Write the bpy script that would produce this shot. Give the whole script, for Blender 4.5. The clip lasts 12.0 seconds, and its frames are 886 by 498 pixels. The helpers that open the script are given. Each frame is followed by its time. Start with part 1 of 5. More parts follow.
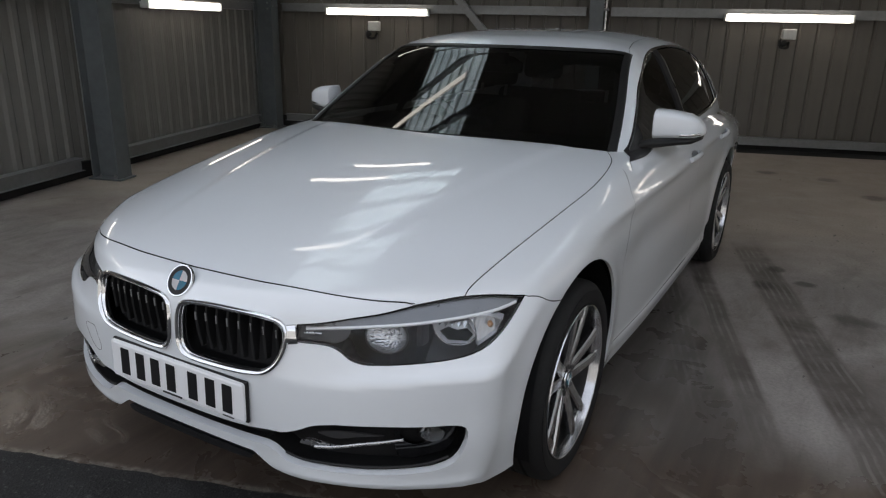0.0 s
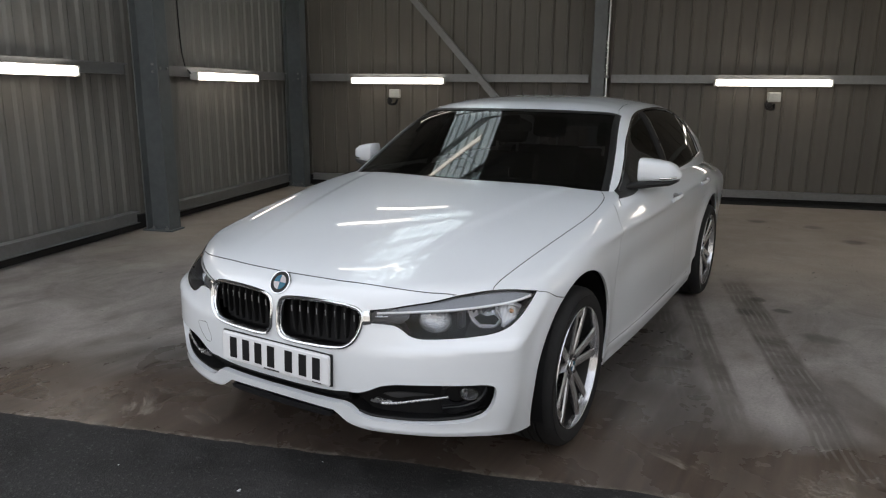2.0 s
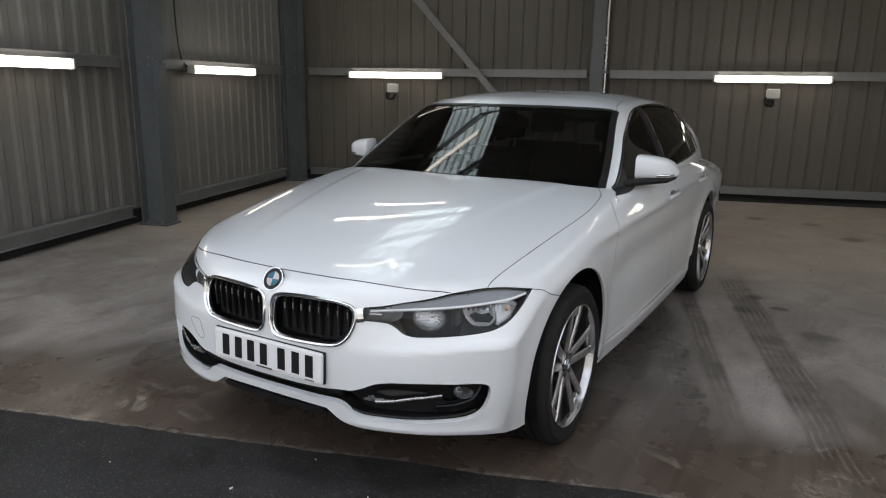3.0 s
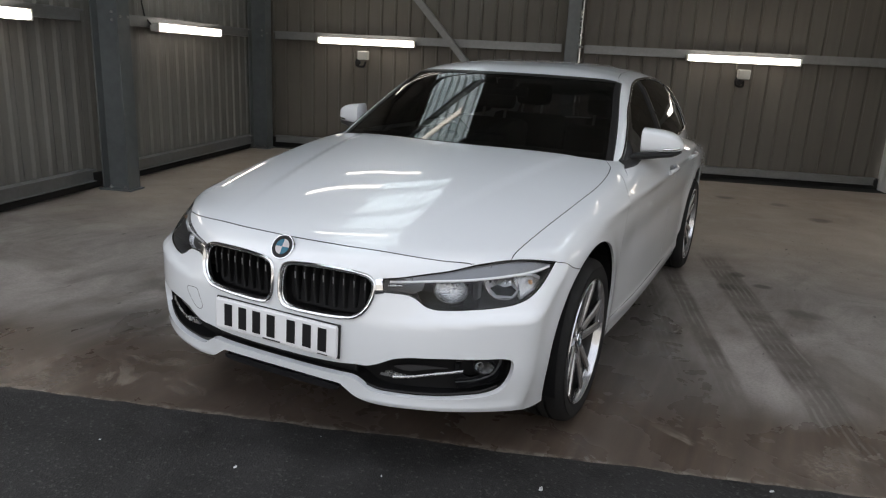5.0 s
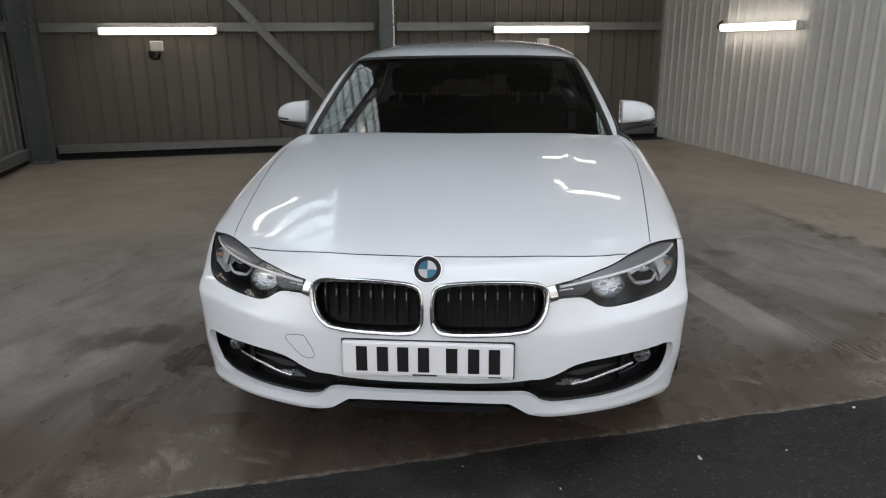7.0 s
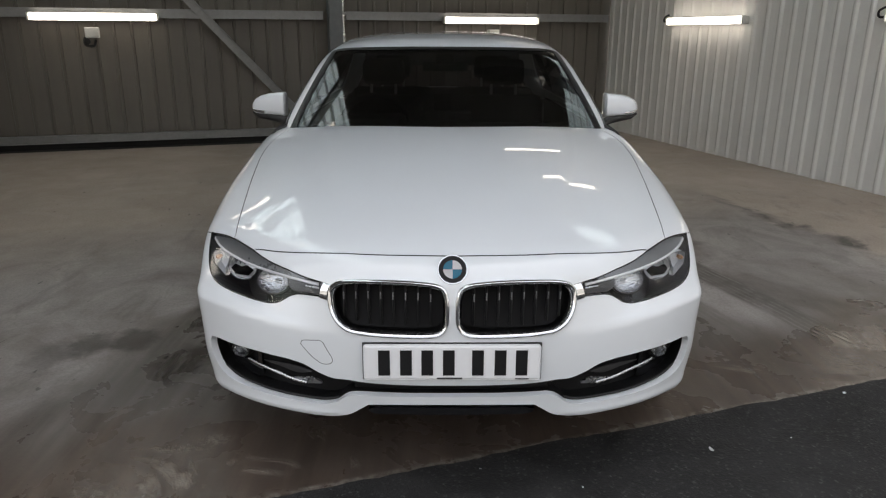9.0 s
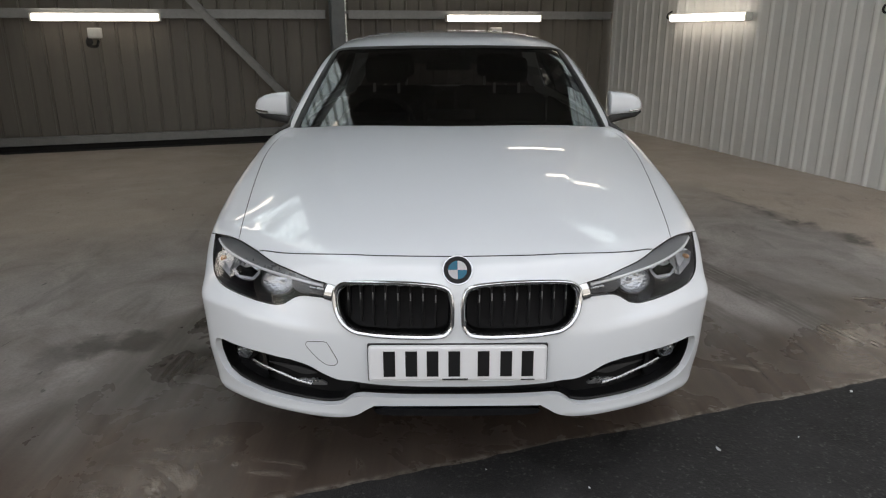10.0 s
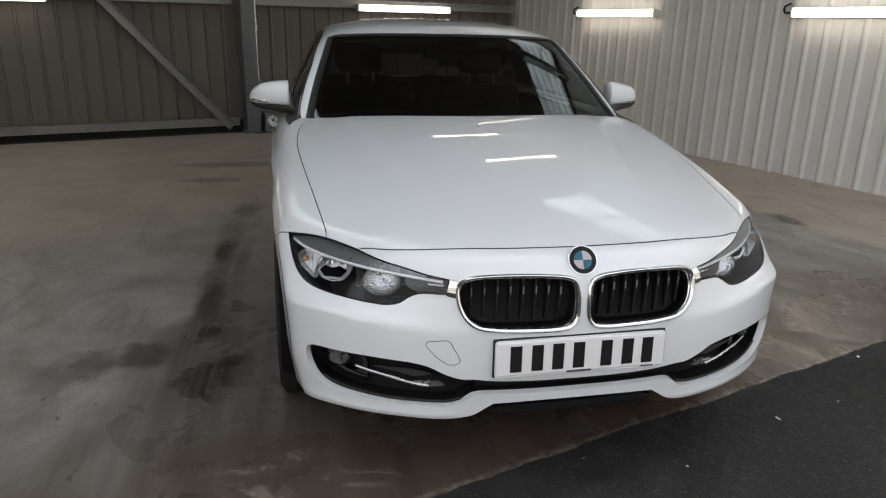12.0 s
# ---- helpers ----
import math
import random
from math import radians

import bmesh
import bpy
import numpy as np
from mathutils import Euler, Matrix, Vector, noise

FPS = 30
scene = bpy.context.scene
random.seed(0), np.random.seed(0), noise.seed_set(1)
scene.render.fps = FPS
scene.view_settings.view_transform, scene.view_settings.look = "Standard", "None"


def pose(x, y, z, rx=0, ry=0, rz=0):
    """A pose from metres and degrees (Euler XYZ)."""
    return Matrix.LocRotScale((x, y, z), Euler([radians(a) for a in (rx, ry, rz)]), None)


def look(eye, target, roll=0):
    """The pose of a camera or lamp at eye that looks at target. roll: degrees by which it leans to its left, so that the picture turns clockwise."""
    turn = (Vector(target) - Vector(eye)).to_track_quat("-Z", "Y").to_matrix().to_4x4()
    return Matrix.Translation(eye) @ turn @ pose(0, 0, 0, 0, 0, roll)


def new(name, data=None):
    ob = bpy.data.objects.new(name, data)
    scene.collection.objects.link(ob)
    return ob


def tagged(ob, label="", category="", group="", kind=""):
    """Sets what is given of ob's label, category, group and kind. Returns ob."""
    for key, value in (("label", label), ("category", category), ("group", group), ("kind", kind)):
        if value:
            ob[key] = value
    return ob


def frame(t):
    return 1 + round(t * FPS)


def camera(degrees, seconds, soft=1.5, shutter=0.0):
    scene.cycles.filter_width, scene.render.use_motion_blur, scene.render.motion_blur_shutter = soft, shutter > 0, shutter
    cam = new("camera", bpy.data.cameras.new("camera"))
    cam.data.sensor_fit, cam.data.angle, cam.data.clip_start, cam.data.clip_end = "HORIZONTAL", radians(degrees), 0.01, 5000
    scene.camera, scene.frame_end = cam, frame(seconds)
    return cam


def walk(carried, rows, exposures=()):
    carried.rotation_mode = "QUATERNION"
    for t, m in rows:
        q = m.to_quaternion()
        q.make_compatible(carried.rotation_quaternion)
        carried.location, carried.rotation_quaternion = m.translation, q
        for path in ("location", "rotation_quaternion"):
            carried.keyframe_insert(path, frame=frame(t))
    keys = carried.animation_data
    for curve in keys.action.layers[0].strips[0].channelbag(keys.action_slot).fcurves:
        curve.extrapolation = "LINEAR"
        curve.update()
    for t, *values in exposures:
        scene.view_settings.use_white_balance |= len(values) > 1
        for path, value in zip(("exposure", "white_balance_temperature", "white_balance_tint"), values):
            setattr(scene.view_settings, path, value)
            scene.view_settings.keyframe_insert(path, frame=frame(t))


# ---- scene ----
cam = camera(64.97, 12.0, soft=1.2)
# seconds, place, yaw, pitch, roll
ROWS = [
    (0.0, 1.467, -1.136, 1.392, 29.78, -17.79, -1.07),
    (0.5, 1.62, -1.464, 1.384, 31.2, -18.77, -0.32),
    (1.0, 1.644, -1.713, 1.395, 29.4, -13.65, -0.48),
    (1.5, 1.696, -1.752, 1.404, 29.78, -13.39, -0.49),
    (2.0, 1.726, -1.751, 1.405, 30.5, -12.76, -0.51),
    (2.5, 1.726, -1.741, 1.409, 30.43, -12.93, -0.69),
    (4.5, 1.677, -1.685, 1.388, 30.41, -14.23, -1.12),
    (5.0, 1.472, -1.743, 1.359, 26.9, -15.18, -2.79),
    (5.5, 1.151, -1.84, 1.369, 22.94, -15.7, -1.72),
    (6.0, 0.833, -1.812, 1.35, 16.16, -15.81, 0.46),
    (6.5, 0.525, -1.863, 1.362, 9.15, -16.05, -0.97),
    (6.7, 0.388, -1.925, 1.374, 7.25, -16.2, -0.35),
    (8.5, -0.056, -1.86, 1.379, -0.67, -17.23, -0.43),
    (9.0, -0.048, -1.86, 1.381, -0.54, -17.24, -0.23),
    (9.5, -0.058, -1.857, 1.38, -0.61, -17.27, -0.04),
    (10.0, -0.053, -1.849, 1.385, -0.38, -17.4, 0.12),
    (10.5, -0.076, -1.835, 1.374, -0.15, -17.26, -0.22),
    (11.0, -0.321, -1.823, 1.368, -4.7, -17.13, -1.66),
    (11.5, -0.584, -1.806, 1.386, -7.4, -17.14, -1.87),
    (12.0, -0.775, -1.716, 1.36, -11.52, -17.9, -1.16),
]
walk(cam, [(t, pose(x, y, z, 90 + pitch, roll, yaw)) for t, x, y, z, yaw, pitch, roll in ROWS], exposures=[(t, stops, kelvin, 10) for t, stops, kelvin in ((0.0, 1.66, 6650), (0.4, 2.01, 6700), (2.5, 2.05, 6850), (7.0, 2.04, 6900), (8.5, 1.97, 7000), (12.0, 1.97, 7120))])


# ---- daylight: overcast sky before the open front and over the roof lights ----
world = bpy.data.worlds.new("sky")
scene.world = world
world.use_nodes = True
sky = world.node_tree.nodes.new("ShaderNodeTexSky")
sky.sky_type, sky.sun_disc = "NISHITA", False
sky.sun_elevation, sky.sun_rotation = radians(58), radians(-17)
sky.dust_density = 3.0
world.node_tree.nodes["Background"].inputs["Strength"].default_value = 0.15
cloud_cover = world.node_tree.nodes.new("ShaderNodeHueSaturation")
cloud_cover.inputs["Saturation"].default_value = 0.34
world.node_tree.links.new(sky.outputs["Color"], cloud_cover.inputs["Color"])
world.node_tree.links.new(cloud_cover.outputs["Color"], world.node_tree.nodes["Background"].inputs["Color"])
sun = new("sun", bpy.data.lights.new("sun", "SUN"))
sun.data.energy, sun.data.angle, sun.data.color = 4.4, radians(0.6), (1.0, 0.95, 0.88)
sun.matrix_world = look((-5.6, 18.3, 30.6), (0, 0, 0))


# ---- materials ----
class Nodes:
    """A short way to wire a material's nodes."""
    def __init__(self, name):
        self.material = bpy.data.materials.new(name)
        self.material.use_nodes = True
        self.tree = self.material.node_tree
        self.shader = self.tree.nodes["Principled BSDF"]
        self.out = self.tree.nodes["Material Output"]

    def add(self, kind):
        return self.tree.nodes.new("ShaderNode" + kind)

    def link(self, a, b):
        self.tree.links.new(a, b)

    def coords(self, scale=(1, 1, 1), turn=0.0, space="Object"):
        c, m = self.add("TexCoord"), self.add("Mapping")
        m.inputs["Scale"].default_value = scale
        m.inputs["Rotation"].default_value = (0, 0, turn)
        self.link(c.outputs[space], m.inputs["Vector"])
        return m.outputs["Vector"]

    def noise(self, vector, scale, detail=4, rough=0.55, distort=0.0):
        n = self.add("TexNoise")
        n.inputs["Scale"].default_value, n.inputs["Detail"].default_value = scale, detail
        n.inputs["Roughness"].default_value, n.inputs["Distortion"].default_value = rough, distort
        self.link(vector, n.inputs["Vector"])
        return n.outputs["Fac"]

    def ramp(self, value, *stops):
        r = self.add("ValToRGB")
        while len(r.color_ramp.elements) < len(stops):
            r.color_ramp.elements.new(0.5)
        for e, (p, c) in zip(r.color_ramp.elements, stops):
            e.position = p
            e.color = (*c, 1) if isinstance(c, tuple) else (c, c, c, 1)
        self.link(value, r.inputs["Fac"])
        return r.outputs["Color"]

    def mix(self, fac, a, b, kind="MIX"):
        m = self.add("Mix")
        m.data_type, m.blend_type = "RGBA", kind
        for value, socket in ((fac, m.inputs[0]), (a, m.inputs[6]), (b, m.inputs[7])):
            if isinstance(value, (int, float)):
                socket.default_value = value if socket is m.inputs[0] else (value, value, value, 1)
            elif isinstance(value, tuple):
                socket.default_value = (*value, 1)
            else:
                self.link(value, socket)
        return m.outputs[2]

    def math(self, kind, a, b=0.0, clamp=False):
        m = self.add("Math")
        m.operation, m.use_clamp = kind, clamp
        for value, socket in ((a, m.inputs[0]), (b, m.inputs[1])):
            if isinstance(value, (int, float)):
                socket.default_value = value
            else:
                self.link(value, socket)
        return m.outputs[0]

    def bump(self, height, strength, distance):
        b = self.add("Bump")
        b.inputs["Strength"].default_value, b.inputs["Distance"].default_value = strength, distance
        self.link(height, b.inputs["Height"])
        self.link(b.outputs["Normal"], self.shader.inputs["Normal"])

    def set(self, **values):
        for key, value in values.items():
            s = self.shader.inputs[key.replace("_", " ")]
            if isinstance(value, (int, float)):
                s.default_value = value
            elif isinstance(value, tuple):
                s.default_value = (*value, 1)
            else:
                self.link(value, s)
        return self


def plain(name, colour, rough, metal=0.0, coat=0.0, grain=40.0, spread=0.12, relief=0.0, sheen_ior=1.5):
    """A surface with fine mottling of colour and gloss."""
    n = Nodes(name)
    v = n.coords()
    fine, broad = n.noise(v, grain, 5), n.noise(v, grain / 9, 3)
    both = n.math("ADD", n.math("MULTIPLY", fine, 0.5), n.math("MULTIPLY", broad, 0.5))
    lo, hi = tuple(c * (1 - spread) for c in colour), tuple(min(1, c * (1 + spread)) for c in colour)
    n.set(Base_Color=n.ramp(both, (0.3, lo), (0.7, hi)), Metallic=metal, IOR=sheen_ior,
          Roughness=n.ramp(both, (0.3, max(0, rough - 0.05)), (0.7, min(1, rough + 0.05))))
    n.shader.inputs["Coat Weight"].default_value = coat
    n.shader.inputs["Coat Roughness"].default_value = 0.02
    if relief:
        n.bump(fine, 0.4, relief)
    return n.material


def clear(name, tint, gloss=1.5, rough=0.0):
    """Thin clear sheet: straight through, with mirror gloss on top."""
    n = Nodes(name)
    t, g, f, m = n.add("BsdfTransparent"), n.add("BsdfGlossy"), n.add("LayerWeight"), n.add("MixShader")
    f.inputs["Blend"].default_value = 0.5
    head_on = ((gloss - 1) / (gloss + 1)) ** 2
    grazing = n.math("MULTIPLY", n.math("POWER", f.outputs["Facing"], 5.0), 1 - head_on)
    t.inputs["Color"].default_value = (*tint, 1)
    g.inputs["Roughness"].default_value = rough
    n.link(n.math("ADD", grazing, head_on), m.inputs[0])
    n.link(t.outputs[0], m.inputs[1])
    n.link(g.outputs[0], m.inputs[2])
    n.link(m.outputs[0], n.out.inputs["Surface"])
    n.tree.nodes.remove(n.shader)
    return n.material


def glow(name, colour, strength):
    n = Nodes(name)
    n.set(Base_Color=(0.9, 0.9, 0.9), Roughness=0.4)
    n.shader.inputs["Emission Color"].default_value = (*colour, 1)
    n.shader.inputs["Emission Strength"].default_value = strength
    return n.material


def paint_material():
    n = Nodes("white car paint")
    v = n.coords()
    flake, dust = n.noise(v, 900, 2), n.noise(v, 3.0, 6)
    n.set(Base_Color=n.mix(n.ramp(dust, (0.45, 0.0), (0.8, 0.35)), (0.69, 0.72, 0.75), (0.65, 0.67, 0.69)),
          Roughness=0.32, Metallic=0.0)
    n.shader.inputs["Coat Weight"].default_value = 1.0
    n.shader.inputs["Coat Roughness"].default_value = 0.025
    n.bump(flake, 0.02, 0.0004)
    return n.material


SPOTS = ((-1.24, 1.70, .04, .17, .9), (-1.22, 1.34, .04, .05, .8), (-1.47, 1.15, .07, .08, .75), (-1.64, 1.10, .06, .09, .7), (-1.09, 1.01, .05, .06, .85), (-1.17, .89, .09, .11, .8), (-1.26, 2.53, .025, .13, .7),
         (-1.77, .97, .06, .13, .4), (-1.18, 3.52, .06, .12, .5), (-1.43, 5.35, .36, .09, .5), (-1.54, 4.65, .17, .07, .45), (1.24, 3.07, .04, .05, .8), (1.26, 3.41, .03, .04, .7), (1.43, 3.21, .04, .03, .7), (1.69, 2.74, .07, .05, .5), (.87, 6.75, .06, .06, .6), (1.83, 6.03, .07, .07, .6), (1.44, 6.69, .06, .06, .5))


def concrete_material():
    """Power-floated concrete: damp and brown along the threshold, dusty and pale inside, with tyre tracks."""
    n = Nodes("stained concrete floor")
    turned = n.coords((1, 1, 1), -radians(17.11))
    own, shed_axes = n.add("SeparateXYZ"), n.add("SeparateXYZ")
    n.link(n.coords(), own.inputs[0])
    n.link(turned, shed_axes.inputs[0])
    x = own.outputs["X"]
    u, v = shed_axes.outputs["X"], shed_axes.outputs["Y"]
    flat = n.coords()
    broad, mid, fine = n.noise(flat, 0.6, 5, 0.6, 0.8), n.noise(flat, 2.4, 6, 0.62, 0.5), n.noise(flat, 70, 5)
    cloud = n.noise(n.coords((1.15, 0.95, 1), 0.35), 1.5, 7, 0.66, 0.9)
    long_wear = n.noise(n.coords((3.2, 1.1, 1), -radians(17.11)), 1.4, 6, 0.66, 0.7)

    def near(axis, middle, half, soft):
        d = n.math("ABSOLUTE", n.math("SUBTRACT", axis, middle))
        return n.math("SUBTRACT", 1.0, n.math("DIVIDE", n.math("SUBTRACT", d, half), soft), True)

    def rise(value, lo, hi):
        return n.math("DIVIDE", n.math("SUBTRACT", value, lo), hi - lo, True)

    # dry floor, tan towards the rear, grey and dusty nearer the door
    base = n.ramp(broad, (0.32, (0.335, 0.277, 0.227)), (0.68, (0.43, 0.363, 0.303)))
    grey = n.ramp(cloud, (0.32, (0.160, 0.138, 0.125)), (0.66, (0.345, 0.316, 0.300)))
    lean = n.math("MULTIPLY", n.math("SUBTRACT", cloud, 0.5), 0.9)
    deep = rise(n.math("ADD", v, n.math("MULTIPLY", broad, 1.4)), 3.3, 4.6)
    beside = rise(n.math("ADD", u, lean), 3.38, 3.58)
    base = n.mix(n.math("MAXIMUM", deep, beside), grey, base)
    scuffs = n.math("MULTIPLY", near(n.math("ADD", u, lean), 3.47, 0.02, 0.10), near(v, 2.2, 0.7, 0.6))
    base = n.mix(n.math("MULTIPLY", scuffs, rise(mid, 0.40, 0.60)), base, (0.085, 0.075, 0.064))
    base = n.mix(n.math("MULTIPLY", n.math("MULTIPLY", rise(long_wear, 0.54, 0.66), n.math("SUBTRACT", 1.0, n.math("MULTIPLY", deep, 0.8))), 0.42), base, (0.105, 0.094, 0.083))
    base = n.mix(n.math("MULTIPLY", rise(fine, 0.42, 0.72), 0.34), base, (0.10, 0.09, 0.08))
    spots = n.noise(n.coords((26, 9, 1), -radians(17.11)), 1.0, 2, 0.5, 0.3)
    base = n.mix(n.math("MULTIPLY", rise(spots, 0.71, 0.76), 0.7), base, (0.05, 0.045, 0.04))

    # tyre tracks: dark bands ruled with pale tread lines
    drift = n.math("MULTIPLY", n.math("SUBTRACT", broad, 0.5), 0.08)
    tracks, lines = None, None
    stretches = ((u, 2.115, 0.080, 0.03, 0.35, 3.4), (u, 1.745, 0.045, 0.025, 0.85, 3.1), (u, 1.535, 0.045, 0.035, 1.05, 2.6), (x, -1.25, 0.04, 0.06, 0.5, 3.4), (x, -1.14, 0.02, 0.05, 0.7, 2.9))
    for axis, middle, half, soft, v0, v1 in stretches:
        across = n.math("ADD", axis, drift)
        band = n.math("MULTIPLY", near(across, middle, half, soft), near(v, (v0 + v1) / 2, (v1 - v0) / 2 - 0.3, 0.5))
        rule = n.math("ABSOLUTE", n.math("SINE", n.math("MULTIPLY", across, 88.0)))
        pale = n.math("MULTIPLY", band, n.math("MULTIPLY", rise(rule, 0.72, 0.95), 1.0 if axis is u else 0.25))
        tracks = band if tracks is None else n.math("MAXIMUM", tracks, band)
        lines = pale if lines is None else n.math("MAXIMUM", lines, pale)
    patchy = rise(mid, 0.36, 0.58)
    tracks = n.math("MULTIPLY", tracks, n.math("ADD", n.math("MULTIPLY", patchy, 0.5), 0.5))
    base = n.mix(n.math("MULTIPLY", tracks, 0.9), base, (0.080, 0.066, 0.057))
    # oil spots: centre, half width and half length, strength
    ragged = n.math("MULTIPLY", n.math("SUBTRACT", n.noise(flat, 9, 5, 0.65, 0.4), 0.5), 2.6)
    y = own.outputs["Y"]
    oil = None
    for cx, cy, rx, ry, k in SPOTS:
        dx, dy = n.math("DIVIDE", n.math("SUBTRACT", x, cx), rx), n.math("DIVIDE", n.math("SUBTRACT", y, cy), ry)
        far = n.math("SQRT", n.math("ADD", n.math("MULTIPLY", dx, dx), n.math("MULTIPLY", dy, dy)))
        spot = n.math("MULTIPLY", n.math("SUBTRACT", 1.95, n.math("ADD", far, ragged), True), k)
        oil = spot if oil is None else n.math("MAXIMUM", oil, spot)

    # damp ground along the threshold and round the car
    wobble = n.math("MULTIPLY", n.math("SUBTRACT", n.noise(n.coords((1.15, 0.95, 1), 0.35), 1.5, 3, 0.5, 0.6), 0.5), 1.3)
    reach = n.math("ADD", n.math("ADD", v, wobble), n.math("MULTIPLY", near(x, -0.10, 1.0, 0.55), -1.4))
    damp = n.math("SUBTRACT", 1.0, rise(reach, 0.60, 1.14))
    streaks = n.noise(n.coords((11.0, 0.8, 1), 0.08), 1.5, 5, 0.6, 0.3)
    brown = n.ramp(streaks, (0.30, (0.040, 0.0275, 0.0195)), (0.52, (0.067, 0.047, 0.0345)), (0.75, (0.102, 0.075, 0.0565)))
    silt = n.ramp(streaks, (0.30, (0.062, 0.054, 0.047)), (0.52, (0.098, 0.088, 0.079)), (0.75, (0.165, 0.152, 0.140)))
    brown = n.mix(rise(n.math("ADD", v, wobble), 0.62, 1.05), brown, silt)
    base = n.mix(n.math("MULTIPLY", damp, 0.90), base, brown)
    base = n.mix(oil, base, (0.026, 0.021, 0.017))
    base = n.mix(n.math("MULTIPLY", n.math("MULTIPLY", lines, rise(n.noise(flat, 5.5, 5, 0.65, 0.4), 0.42, 0.60)), 0.34), base, (0.34, 0.33, 0.315))
    gloss = n.ramp(n.noise(flat, 3.2, 5, 0.6, 0.4), (0.35, 0.17), (0.65, 0.40))
    # scoured, gritty patches in the damp strip; their glints are painted in as pale colour
    worn_glint = n.math("MULTIPLY", near(v, 0.36, 0.08, 0.10), rise(n.noise(flat, 2.6, 5, 0.65, 0.6), 0.60, 0.66))
    torn = n.math("MULTIPLY", n.math("SUBTRACT", n.noise(flat, 16, 5, 0.7, 0.4), 0.5), 2.4)
    speck = rise(n.noise(flat, 48, 3, 0.6), 0.44, 0.60)
    for cx, cy, rx, ry in ((-1.11, -.05, .08, .09), (-.82, .305, .06, .032), (-.98, .25, .12, .018), (1.78, .90, .10, .09)):
        dx, dy = n.math("DIVIDE", n.math("SUBTRACT", x, cx), rx), n.math("DIVIDE", n.math("SUBTRACT", y, cy), ry)
        far = n.math("SQRT", n.math("ADD", n.math("MULTIPLY", dx, dx), n.math("MULTIPLY", dy, dy)))
        spread = n.math("SUBTRACT", 1.35, n.math("ADD", far, torn), True)
        worn_glint = n.math("MAXIMUM", worn_glint, n.math("MULTIPLY", spread, speck))
    # pale flecks put the lamps' sparkle into the base colour
    base = n.mix(n.math("MULTIPLY", worn_glint, 0.45), base, (0.33, 0.29, 0.24))
    gloss = n.mix(worn_glint, gloss, 0.12)
    arris = n.math("MULTIPLY", near(n.math("SUBTRACT", v, n.math("MULTIPLY", u, 0.013)), 0.160, 0.006, 0.014), rise(n.noise(flat, 24, 4, 0.7), 0.40, 0.60))
    base = n.mix(n.math("MULTIPLY", arris, 0.55), base, (0.30, 0.275, 0.235))
    n.set(Base_Color=base, Roughness=n.mix(damp, n.ramp(mid, (0.35, 0.42), (0.65, 0.62)), gloss))
    grit = n.math("MULTIPLY", n.math("MULTIPLY", worn_glint, n.noise(flat, 110, 3, 0.6)), 3.5)
    n.bump(n.math("ADD", grit, n.math("ADD", n.math("MULTIPLY", fine, 0.5), mid)), 0.22, 0.004)
    return n.material


def asphalt_material():
    n = Nodes("black tarmac")
    v = n.coords()
    stone = n.add("TexVoronoi")
    stone.inputs["Scale"].default_value = 130
    n.link(v, stone.inputs["Vector"])
    each = n.add("SeparateXYZ")
    n.link(stone.outputs["Color"], each.inputs[0])
    broad, fine, patch = n.noise(v, 1.3, 5), n.noise(v, 60, 4, 0.7), n.noise(v, 5.0, 5, 0.65, 0.4)
    binder = n.ramp(n.math("ADD", n.math("MULTIPLY", broad, 0.4), n.math("MULTIPLY", patch, 0.6)), (0.34, (0.0088, 0.0087, 0.0086)), (0.60, (0.0255, 0.025, 0.0247)), (0.74, (0.046, 0.045, 0.044)))
    chips = n.ramp(each.outputs["X"], (0.50, 0.0), (0.90, 0.22), (0.975, 0.8))
    bare = n.math("MULTIPLY", chips, n.ramp(fine, (0.40, 0.2), (0.62, 1.0)))
    base = n.mix(bare, binder, (0.085, 0.083, 0.081))
    n.set(Base_Color=base, Roughness=n.ramp(patch, (0.35, 0.62), (0.65, 0.9)), IOR=1.35)
    n.bump(n.math("ADD", n.math("MULTIPLY", stone.outputs["Distance"], 0.5), fine), 0.8, 0.005)
    return n.material


def sheet_material(name, colour, spread, rough):
    """Coated steel cladding: runs and dust down the sheet."""
    n = Nodes(name)
    v = n.coords()
    runs, dust, fine = n.noise(n.coords((7, 7, 0.35)), 1.5, 5), n.noise(v, 0.9, 4), n.noise(v, 45, 4)
    k = n.math("ADD", n.math("MULTIPLY", runs, 0.55), n.math("MULTIPLY", dust, 0.45))
    lo, hi = tuple(c * (1 - spread) for c in colour), tuple(c * (1 + spread) for c in colour)
    base = n.ramp(k, (0.32, lo), (0.68, hi))
    n.set(Base_Color=n.mix(n.math("MULTIPLY", fine, 0.12), base, tuple(c * 0.6 for c in colour)), Roughness=n.ramp(fine, (0.3, rough - 0.06), (0.7, rough + 0.08)))
    n.bump(n.noise(v, 6, 2), 0.12, 0.01)
    return n.material


